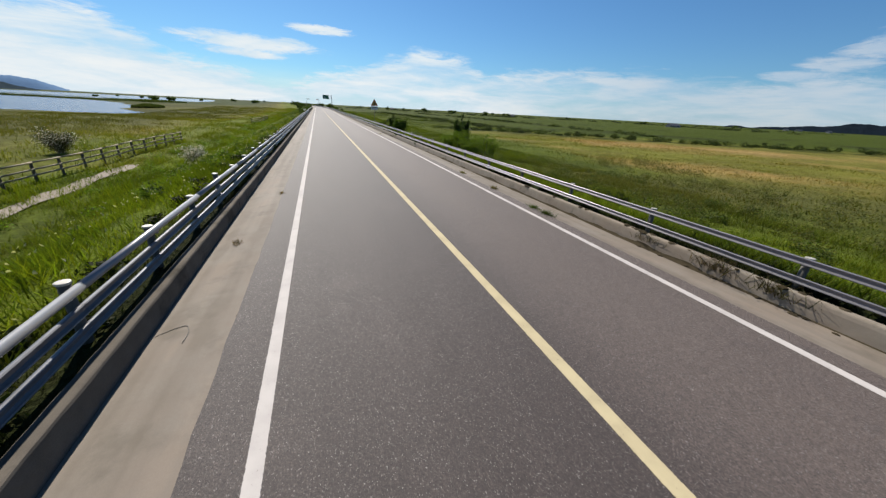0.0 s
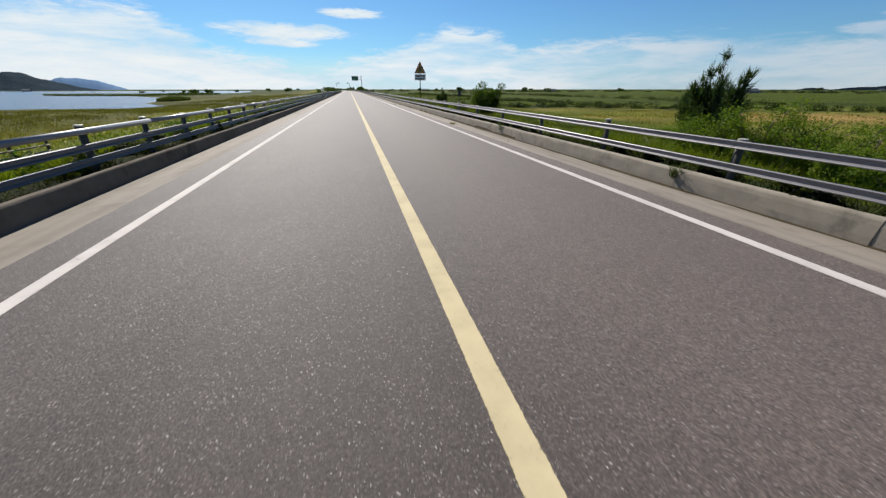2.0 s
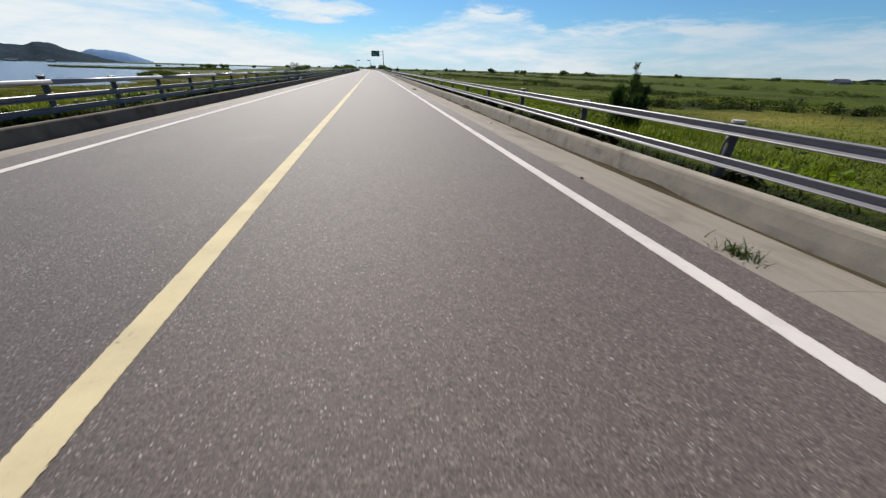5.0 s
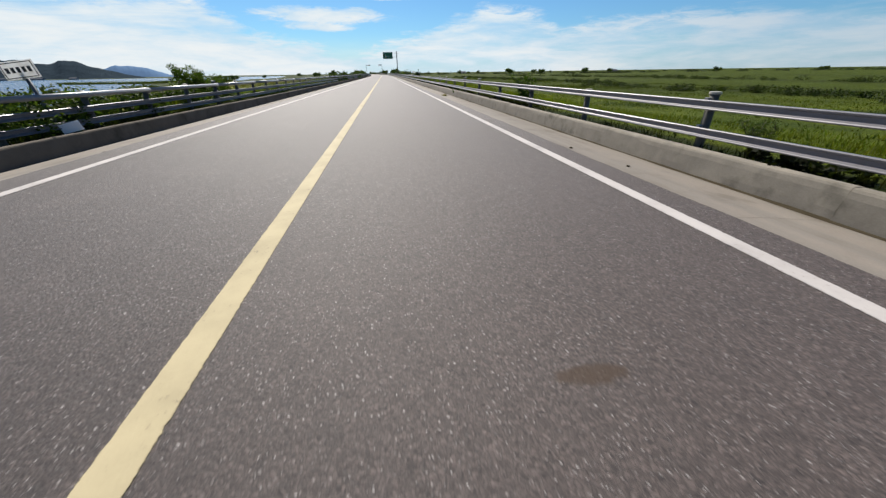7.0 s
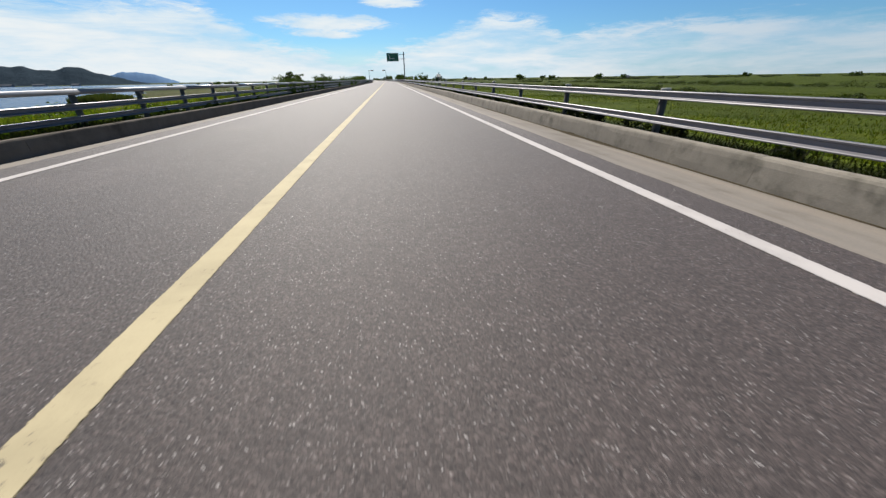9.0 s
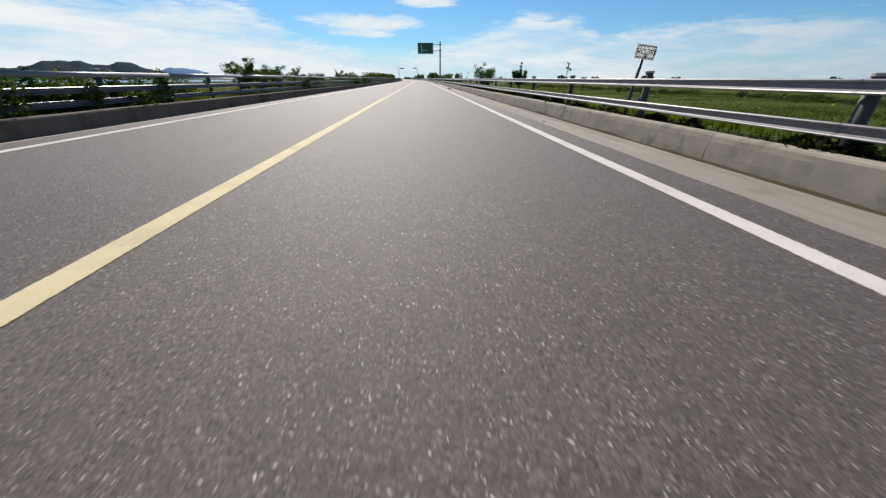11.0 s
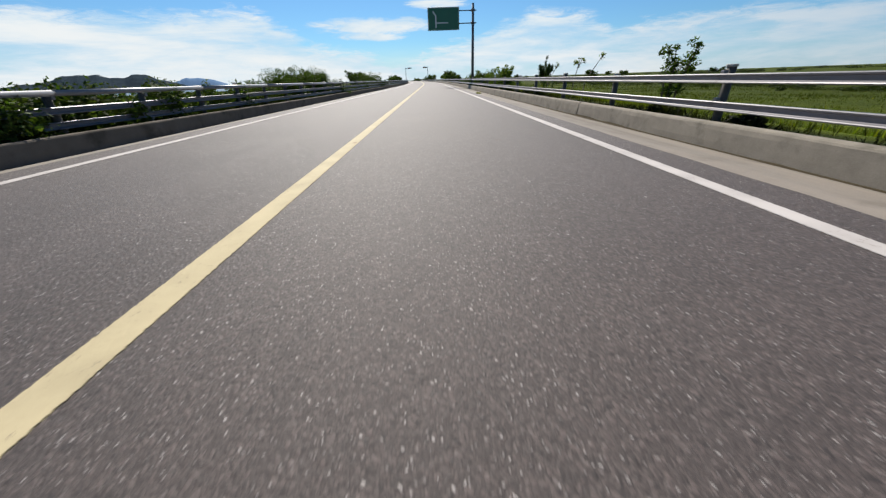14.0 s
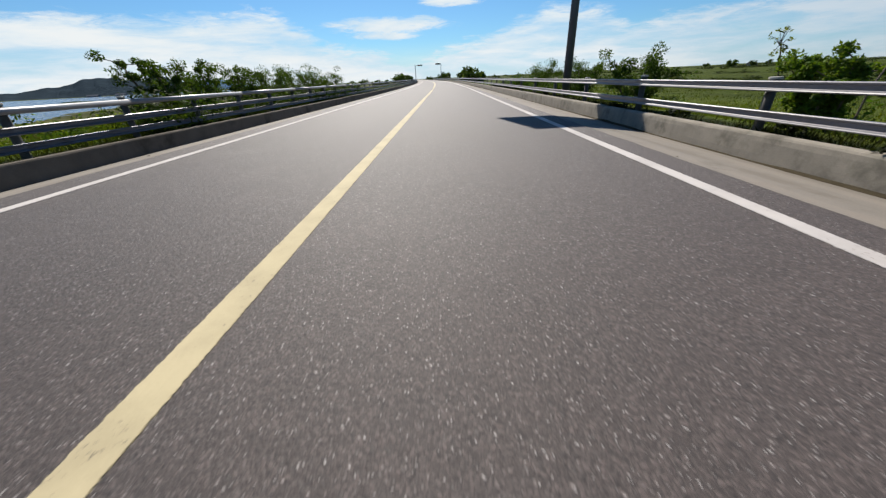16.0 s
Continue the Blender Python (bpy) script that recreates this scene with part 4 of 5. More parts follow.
def pine(x, y, height, label, lean=0.0, count=13, low=0.05, cap=0.95):
    """A young pine: ragged upswept limbs with needle tufts."""
    z = float(ground_z(x, y))
    root = tagged(group_root("young_pine", x, y, z), label, "tree")
    m = bmesh.new()
    g = 0.014 * height + 0.02
    centres, sizes, ways = [], [], []
    limbs = [(0.0, 0.0, 1.0, lean)] + [(rng.uniform(low, 0.5), 2.4 * i + rng.uniform(-0.4, 0.4), rng.uniform(0.5, 0.95), 0.0) for i in range(count)]
    for i, (start, turn, reach, tilt) in enumerate(limbs):
        f = Vector((0, 0, -0.2 if i == 0 else start * height))
        out = (1.05 - start) * 0.34 * height * rng.uniform(0.6, 1.0) if i else tilt * height
        t = Vector((math.cos(turn) * out, math.sin(turn) * out, height if i == 0 else min(start + 0.42 * reach + 0.1, cap) * height))
        mid = f.lerp(t, 0.5) + Vector((t.x * 0.22, t.y * 0.22, -0.05 * height if i else 0))
        add_tube(m, [f, mid, t], [g if i == 0 else g * 0.55, g * 0.5, g * 0.1], 7)
        for s in np.linspace(0.3, 1.0, 9):
            p = f.lerp(mid, s * 2) if s < 0.5 else mid.lerp(t, (s - 0.5) * 2)
            way = ((mid - f) if s < 0.5 else (t - mid)).normalized()
            q = height * (0.072 if s < 0.9 else 0.05)
            centres.append(tuple(p + Vector((rng.uniform(-1, 1), rng.uniform(-1, 1), rng.uniform(-0.5, 0.5))) * height * 0.02))
            sizes.append((q, q, q * 1.25))
            ways.append(tuple(way))
    part("trunk", m, BARK, root, "rough brown trunk and limbs")
    n = 520 * (count + 1)
    pick = rng.integers(0, len(centres), n)
    d = rng.normal(size=(n, 3))
    d = d * 0.75 + np.asarray(ways)[pick] * 1.1
    d[:, 2] = np.abs(d[:, 2])
    d /= np.linalg.norm(d, axis=1)[:, None]
    c = np.asarray(centres)[pick] + rng.normal(scale=0.25, size=(n, 3)) * np.asarray(sizes)[pick]
    e = c + d * np.asarray(sizes)[pick] * rng.uniform(0.8, 1.5, n)[:, None]
    s = np.cross(d, rng.normal(size=(n, 3)))
    s = s / (np.linalg.norm(s, axis=1)[:, None] + 1e-9) * 0.007 * (0.6 + height * 0.35)
    v = np.stack([c - s, c + s, e], 1).reshape(-1, 3)
    f = np.arange(3 * n).reshape(-1, 3)
    t = np.repeat(np.array([0.030, 0.050, 0.021])[None, :] * tone(n, 0.5, 1.5), 3, axis=0)
    crown = raw_mesh("needles", v, f, LEAVES, t)
    crown.parent = root
    return root


GREEN, BRIGHT, DULL = (0.046, 0.078, 0.012), (0.085, 0.14, 0.016), (0.045, 0.065, 0.02)
thicket("weed_thicket", 6.5, 22.0, -4, 70, 150, 42000, (0.050, 0.068, 0.018), "dull green broad-leaved weeds on the bank", (0.8, 2.2), (0.3, 0.8))
thicket("weed_thicket", 6.2, 10.0, 60, 235, 160, 22000, (0.080, 0.118, 0.012), "leafy bright green weeds behind the guardrail", (0.4, 1.2), (0.15, 0.38))
thicket("weed_thicket", -9.0, -5.6, -4, 235, 260, 40000, GREEN, "leafy green weeds behind the guardrail", (0.4, 1.2), (0.25, 0.6))
thicket("weed_thicket", -16.0, -8.0, -4, 90, 150, 30000, BRIGHT, "low leafy weeds on the lake-side bank", (0.6, 1.6), (0.25, 0.5))
thicket("weed_thicket", 15.0, 36.0, 0, 34, 130, 34000, (0.080, 0.086, 0.026), "dull grey-green tall weeds at the foot of the bank", (0.8, 2.2), (0.5, 1.2))
thicket("weed_thicket", -6.6, -5.15, 93, 103, 60, 18000, (0.034, 0.056, 0.011), "dense dark weeds growing through the guardrail", (0.4, 0.9), (0.5, 0.95))
thicket("weed_thicket", -6.3, -5.1, 103, 136, 110, 16000, (0.034, 0.056, 0.011), "low dark weeds behind the guardrail", (0.3, 0.7), (0.12, 0.28))
thicket("weed_thicket", -6.6, -5.12, 136, 162.5, 190, 60000, (0.034, 0.056, 0.011), "dense dark weeds growing through the guardrail", (0.4, 0.9), (0.4, 0.9))
thicket("weed_thicket", -6.6, -5.12, 173, 204.8, 330, 110000, (0.034, 0.056, 0.011), "dense dark weeds growing through the guardrail", (0.4, 0.9), (0.5, 1.0))
thicket("weed_thicket", -6.6, -5.15, 213, 236, 140, 34000, (0.034, 0.056, 0.011), "dense dark weeds growing through the guardrail", (0.4, 0.9), (0.5, 1.0))
# leaf colours of the next two carry the shade behind the kerbs
thicket("weed_thicket", 5.05, 5.5, -4, 236, 330, 40000, (0.010, 0.013, 0.004), "low leafy weeds behind the kerb, tinted near black for shade", (0.25, 0.5), (0.12, 0.25))
thicket("weed_thicket", -6.3, -5.1, -4, 93, 150, 26000, (0.012, 0.018, 0.004), "low leafy weeds behind the kerb, tinted near black for shade", (0.3, 0.7), (0.15, 0.35))
thicket("weed_thicket", -11.0, -6.2, 94, 103, 34, 8000, (0.066, 0.096, 0.012), "lush bright green weeds on the lake-side bank", (0.6, 1.5), (0.5, 1.0))
thicket("weed_thicket", -11.0, -6.2, 103, 137, 100, 16000, (0.080, 0.115, 0.012), "low bright green weeds on the lake-side bank", (0.6, 1.5), (0.15, 0.35))
thicket("weed_thicket", -11.0, -6.2, 137, 236, 300, 64000, (0.066, 0.096, 0.012), "lush bright green weeds on the lake-side bank", (0.6, 1.5), (0.35, 0.85))
thicket("weed_thicket", 5.8, 8.0, 203.5, 236, 70, 26000, GREEN, "tall leafy weeds along the guardrail", (0.6, 1.4), (0.5, 1.1))


def hedge(x, y, width, height, leaves, colour, label, leaf=0.16):
    """A ragged line of low far bushes, one mesh."""
    k = len(x)
    w, h = rng.uniform(*width, k), rng.uniform(*height, k)
    v, f, t = leaf_cloud(np.stack([x, y, ground_z(x, y) + h * 0.4], 1), np.stack([w * 0.5, w * 0.5, h * 0.6], 1), leaves, leaf, colour, 0.4)
    tagged(raw_mesh("hedge", v, f, LEAVES, t), label, "hedge", kind="stuff")


HEDGE = (0.024, 0.036, 0.010)
k = np.linspace(0, 1, 120) + rng.normal(scale=0.004, size=120)
bx = 34 + 150 * k
hedge(bx, (106 - 0.47 * bx) / 0.88 + rng.normal(scale=2.5, size=120), (1.5, 5.0), (0.5, 1.5), 26000, HEDGE, "ragged dark hedge between the meadows")
hy = rng.uniform(96, 360, 150)
hedge(60 + 9 * ripple(hy, hy * 0.2, 40.0) + rng.normal(scale=3.0, size=150), hy, (1.5, 4.5), (0.4, 1.3), 26000, HEDGE, "ragged dark hedge across the green fields")
hy = rng.uniform(90, 420, 150)
hedge(118 + 12 * ripple(hy, hy * 0.2 + 9, 50.0) + rng.normal(scale=4.0, size=150), hy, (2.0, 6.0), (0.6, 1.7), 26000, HEDGE, "ragged dark hedge across the green fields")
for far_d, far_n, far_h in ((560, 90, (1.0, 2.6)), (820, 120, (1.5, 4.0))):
    fa = np.radians(rng.uniform(4, 72, far_n) + 1.5 * rng.normal(size=far_n))
    fd = far_d + 60 * np.sin(fa * 9.0) + rng.normal(scale=15.0, size=far_n)
    hedge(np.sin(fa) * fd, 80 + np.cos(fa) * fd, (5.0, 22.0), far_h, 16000, (0.020, 0.030, 0.014), "low dark far hedge along the horizon", 0.45)
shrub(10.6, 12.0, 0.9, 1.25, 1500, 0.05, (0.035, 0.05, 0.012), "small dark round bush on the bank", stems=7, low=0.0)
shrub(10.0, 12.9, 0.8, 1.0, 900, 0.05, (0.12, 0.14, 0.02), "small yellow-green bush on the bank", stems=6, low=0.0)
for mx, my, mw, mtop in ((9.0, 30.9, 2.0, 0.75), (9.7, 29.6, 2.4, 1.05), (10.6, 28.7, 2.3, 0.95), (11.2, 27.4, 2.0, 0.6), (9.4, 27.6, 1.8, 0.35)):
    shrub(mx, my, mw, mtop - float(ground_z(mx, my)), 7000, 0.045, (0.085, 0.132, 0.015), "dense bright green leafy bush on the bank", stems=12, low=0.0)
pine(10.66, 32.1, 3.85, "young dark green pine with ragged limbs on the bank", count=22, low=0.02, cap=0.88)
shrub(6.9, 42.2, 2.0, 1.8, 6000, 0.06, GREEN, "dense green leafy bush behind the guardrail", stems=10, low=0.0)
shrub(9.2, 54.4, 1.6, 1.6, 1500, 0.06, DULL, "dull green bush on the bank")
shrub(9.6, 57.5, 0.9, 1.9, 800, 0.05, DULL, "narrow dull green bush on the bank")
pine(12.2, 74.0, 3.3, "bushy young dark green pine on the lower bank", count=20, low=0.02)
shrub(14.5, 97.0, 1.6, 1.4, 900, 0.06, DULL, "small dull green bush on the bank")
shrub(6.9, 101.0, 1.2, 1.0, 900, 0.06, GREEN, "leafy weeds rising behind the guardrail", sparse=0.5)
pine(7.8, 161.6, 1.55 - float(ground_z(7.8, 161.6)), "young dark green pine with upright limbs", count=8, low=0.3, cap=0.76)
shrub(5.85, 162.95, 1.4, 1.36, 3600, 0.05, GREEN, "round leafy green bush behind the guardrail", stems=12, low=0.0)
shrub(6.5, 186.2, 0.95, 1.35, 900, 0.05, GREEN, "small leafy sapling with pale flowers", stems=5, sparse=0.3)
sapling_places = ((5.45, 189.2, 1.15, 0.17, 130, 0.12), (5.5, 188.5, 1.25, 0.12, 40, 0.35), (5.9, 193.1, 1.15, 0.14, 60, 0.3), (6.2, 150.2, 1.15, 0.12, 60, 0.1))
shrub(6.6, 195.0, 0.7, 0.9, 160, 0.06, GREEN, "leggy dry weed behind the guardrail", stems=3, sparse=1.0)
pine(7.4, 198.4, 1.58 - float(ground_z(7.4, 198.4)), "young dark green pine with upright limbs", count=7, low=0.3, cap=0.8)
for sx, sy, sw, sh in ((6.9, 206.2, 1.5, 1.5), (6.9, 207.4, 1.4, 1.4), (6.7, 208.8, 1.1, 1.15), (6.6, 210.6, 1.2, 1.15), (7.2, 217.0, 2.2, 1.5), (7.4, 222.5, 2.4, 1.6), (7.0, 228.0, 2.6, 1.5)):
    shrub(sx, sy, sw, sh, 3600, 0.058, (0.085, 0.135, 0.018) if sy < 212 else GREEN, "leafy green roadside bush behind the guardrail", stems=7, sparse=0.3, low=0.0)
for sx, sy, sw, sh in ((-6.4, 101.6, 1.6, 1.3), (-6.6, 103.6, 1.6, 1.0), (-6.3, 140.3, 1.4, 1.1), (-6.3, 141.4, 0.8, 1.5), (-6.4, 142.9, 1.3, 1.3), (-6.4, 144.4, 1.3, 1.35), (-6.4, 155.4, 1.5, 1.35),
                       (-6.4, 157.2, 1.6, 1.1), (-6.5, 159.6, 1.5, 1.2), (-6.5, 162.8, 1.4, 1.15), (-6.5, 167.0, 1.6, 0.95), (-6.3, 175.3, 1.0, 1.25), (-6.4, 178.5, 1.3, 0.9), (-6.4, 181.5, 1.3, 1.2), (-6.4, 183.6, 1.5, 1.2),
                       (-6.4, 196.8, 1.8, 1.0), (-6.4, 198.6, 1.9, 1.12), (-6.4, 200.2, 1.9, 1.15), (-6.4, 201.8, 1.9, 1.18), (-6.4, 203.2, 1.8, 1.15), (-6.3, 204.2, 0.8, 1.1),
                       (-6.3, 214.8, 1.5, 1.7), (-6.5, 216.8, 1.9, 1.6), (-6.5, 219.2, 2.0, 1.55), (-6.6, 222.0, 2.2, 1.5), (-6.6, 225.0, 2.4, 1.5), (-6.6, 229.0, 2.6, 1.4)):
    dense = 195 < sy < 206
    shrub(sx, sy, sw, sh + (0.12 if dense else 0.0), 4600 if dense else 3200 if sh > 1.2 else 2200, 0.055, (0.036, 0.062, 0.010) if dense else GREEN, "dense leafy green shrub growing through behind the guardrail", stems=11 if dense else 7, sparse=0.0 if dense else 0.3, low=0.0)
shrub(-23.2, 38.3, 3.0, 1.7, 4200, 0.06, (0.026, 0.030, 0.014), "wide dark bush covered with white blossom by the fence", stems=14, low=0.0, blossom=1700)
shrub(-11.4, 30.6, 1.9, 1.2, 1500, 0.05, (0.05, 0.07, 0.02), "low white-flowering bush on the bank", stems=9, low=0.0, blossom=2600)


def sapling(x, y, height, crown_r, leaves, label, lean=0.08):
    """A slender stem with a loose round head of small leaves."""
    z = float(ground_z(x, y))
    root = tagged(group_root("sapling", x, y, z), label, "sapling")
    m = bmesh.new()
    top = Vector((lean * height, 0.05, height - crown_r))
    add_tube(m, [(0, 0, -0.1), (0.02, 0.0, height * 0.4), top, top + Vector((0.03, 0, crown_r))], [0.014, 0.012, 0.009, 0.004], 7)
    cs, ss = [], []
    for i in range(11):
        d = Vector((rng.normal(), rng.normal(), rng.normal() + 0.2)).normalized() * crown_r * rng.uniform(0.35, 1.0)
        add_tube(m, [top - Vector((0, 0, crown_r * 0.4)), top + d * 0.6, top + d], [0.005, 0.004, 0.002], 5)
        q = crown_r * rng.uniform(0.22, 0.4)
        cs.append(tuple(top + d))
        ss.append((q, q, q))
    part("stem", m, BARK, root, "thin brown stem and twigs")
    v, f, t = leaf_cloud(cs, ss, leaves, 0.028, (0.13, 0.16, 0.05))
    crown = raw_mesh("crown", v, f, LEAVES, t)
    crown.parent = root


sapling(6.4, 208.9, 1.5, 0.2, 160, "tall thin weed with loose leaves behind the guardrail", 0.1)
sapling(6.3, 209.9, 1.35, 0.16, 90, "tall thin weed with loose leaves behind the guardrail", 0.2)
sapling(6.4, 211.3, 1.4, 0.18, 110, "tall thin weed with loose leaves behind the guardrail", -0.1)
for px, py, ph, pr, pn, pl in sapling_places:
    sapling(px, py, ph, pr, pn, "thin leaning weed with a few leaves behind the guardrail", pl)
sapling(6.2, 169.6, 1.25, 0.27, 900, "slender sapling with a pale round leafy head", 0.02)
sapling(6.2, 176.3, 1.3, 0.16, 16, "dry thin bare stalk with a few seed heads", 0.12)


def tuft(x, y, z, r, h, n, colour, label):
    """A small weed growing from a joint or the gutter."""
    px, py = x + rng.normal(scale=r * 0.5, size=n), y + rng.normal(scale=r * 0.8, size=n)
    k = len(px)
    ob = blade_field("weed_tuft", px, py, np.full(k, z + 0.02), h * rng.uniform(0.4, 1.2, k), rng.uniform(0.008, 0.02, k), rng.uniform(0.4, 1.6, k),
                     np.zeros((k, 3)) + np.asarray(colour) * tone(k), label)
    ob["category"], ob["kind"] = "weed", "thing"
    return ob


for tx, ty, tr, th, tn, tc in ((3.75, 8.2, 0.16, 0.16, 170, DULL), (3.74, 8.9, 0.14, 0.14, 140, GREEN), (3.78, 11.7, 0.13, 0.13, 120, (0.10, 0.085, 0.045)), (3.86, 15.1, 0.12, 0.12, 110, (0.10, 0.09, 0.045)),
                               (3.88, 38.8, 0.13, 0.1, 150, (0.13, 0.12, 0.04)), (3.9, 61.5, 0.12, 0.1, 90, DULL), (3.85, 84.0, 0.13, 0.1, 130, (0.13, 0.12, 0.04)), (4.1, 105.5, 0.16, 0.12, 130, (0.14, 0.13, 0.06)), (3.82, 167.8, 0.11, 0.1, 120, DULL),
                               (3.9, 199.4, 0.14, 0.12, 140, (0.12, 0.13, 0.03)), (-3.78, 11.8, 0.08, 0.1, 50, (0.12, 0.09, 0.05)), (-4.3, 7.6, 0.08, 0.1, 60, (0.11, 0.08, 0.045)),
                               (4.55, 27.6, 0.07, 0.3, 50, DULL), (4.6, 35.3, 0.12, 0.3, 70, DULL), (4.58, 132.9, 0.04, 0.14, 30, GREEN), (4.58, 168.0, 0.05, 0.17, 40, BRIGHT), (4.56, 106.6, 0.06, 0.22, 40, GREEN),
                               (4.6, 4.0, 0.3, 0.3, 220, (0.06, 0.048, 0.03)), (4.58, 3.0, 0.25, 0.28, 160, (0.05, 0.045, 0.025)), (4.62, 5.6, 0.25, 0.22, 120, (0.06, 0.05, 0.03)), (-4.66, 172.5, 0.18, 0.35, 160, GREEN), (-4.66, 204.9, 0.18, 0.22, 140, GREEN), (-4.68, 180.3, 0.16, 0.3, 130, GREEN)):
    on_kerb = abs(tx) > 4.5
    tuft(tx + (0.27 * (tx > 4.5) - 0.1 * (tx < -4.5)), ty, (0.05 if tx > 0 else 0.1) if on_kerb else gutter_z(tx) - 0.01, tr, th, tn, tc, "weed rooted in a kerb joint" if on_kerb else "half-dry weed growing in the gutter")

# far trees along the road and on the horizon
def far_tree(x, y, width, height, label="far leafy tree on the plain"):
    z = float(ground_z(x, y))
    root = tagged(group_root("tree", x, y, z), label, "tree", group="far trees")
    m = bmesh.new()
    add_tube(m, [(0, 0, -0.2), (0.1, 0, height * 0.4), (0, 0.1, height * 0.8)], [0.03 * height, 0.022 * height, 0.008 * height], 6)
    cs, ss = [], []
    for i in range(9):
        a = rng.uniform(0, 6.28)
        p = Vector((math.cos(a) * width * rng.uniform(0.05, 0.38), math.sin(a) * width * 0.3, height * rng.uniform(0.35, 0.88)))
        add_tube(m, [(0, 0, p.z * 0.6), tuple(p)], [0.01 * height, 0.004 * height], 4)
        cs.append(tuple(p))
        q = width * rng.uniform(0.14, 0.24)
        ss.append((q, q, q * 0.8))
    part("trunk", m, BARK, root)
    v, f, t = leaf_cloud(cs, ss, 420, width * 0.075, (0.04, 0.065, 0.016))
    crown = raw_mesh("crown", v, f, LEAVES, t)
    crown.parent = root


for i in range(26):
    yy = 285 + i * 15 + rng.uniform(-5, 5)
    s = -1 if i % 2 else 1
    far_tree(float(bend(yy)) + s * rng.uniform(8.5, 14.0), yy, rng.uniform(3.5, 7.0), rng.uniform(2.8, 5.0))
for i in range(16):
    az = radians(rng.uniform(6, 66))
    d = rng.uniform(450, 1100)
    far_tree(math.sin(az) * d, 80 + math.cos(az) * d, rng.uniform(7, 14), rng.uniform(3.5, 6.0))
for i in range(12):
    az = radians(rng.uniform(-28, -6))
    d = rng.uniform(500, 1100)
    far_tree(math.sin(az) * d, 80 + math.cos(az) * d, rng.uniform(7, 16), rng.uniform(4, 6))


# ---- signs ----
def bars(name, parent, mat, boxes):
    for b in boxes:
        m = bmesh.new()
        add_box(m, *b)
        part(name, m, mat, parent)


def direction_sign():
    root = tagged(group_root("direction_sign", 5.87, 220.0, float(ground_z(5.87, 220.0))), "large green direction sign hung on arms from a tall steel pole", "road sign")
    g = -root.location.z
    m = bmesh.new()
    add_tube(m, [(0, 0, -0.3), (0, 0, 3.5 + g), (0, 0, 7.62 + g)], [0.15, 0.14, 0.12], 18)
    part("pole", m, POLE_STEEL, root, "dark steel pole", True)
    m = bmesh.new()
    add_tube(m, [(0, 0, 7.62 + g), (0, 0, 7.66 + g)], [0.13, 0.1], 16)
    part("cap", m, POLE_STEEL, root)
    for z in (7.05, 5.95):
        m = bmesh.new()
        add_tube(m, [(0.35, 0, z + g), (-4.4, 0, z + g)], [0.05, 0.045], 12)
        part("arm", m, POLE_STEEL, root, "", True)
        m = bmesh.new()
        add_box(m, (-0.2, -0.2, z + g - 0.09), (0.2, 0.2, z + g + 0.09), 0.02)
        part("collar", m, POLE_STEEL, root)
    m = bmesh.new()
    add_box(m, (-4.72, -0.10, 5.36 + g), (-1.45, -0.055, 7.38 + g), 0.01)
    panel = part("panel", m, SIGN_GREEN, root, "green sign board seen in shade")
    bars("border", panel, SIGN_WHITE, [((-4.69, -0.106, 7.32 + g), (-1.48, -0.102, 7.35 + g)), ((-4.69, -0.106, 5.39 + g), (-1.48, -0.102, 5.42 + g)),
                                       ((-4.69, -0.106, 5.42 + g), (-4.66, -0.102, 7.32 + g)), ((-1.51, -0.106, 5.42 + g), (-1.48, -0.102, 7.32 + g))])
    bars("route_line", panel, SIGN_WHITE, [((-3.95, -0.107, 5.6 + g), (-3.82, -0.102, 6.75 + g)), ((-3.82, -0.107, 5.98 + g), (-2.6, -0.102, 6.07 + g))])
    m = bmesh.new()
    add_box(m, (-0.05, -0.105, -0.22), (0.05, -0.102, 0.22))
    ob = part("route_line", m, SIGN_WHITE, panel)
    ob.matrix_basis = Matrix.Translation((-4.05, 0, 6.85 + g)) @ Matrix.Rotation(radians(-35), 4, "Y")


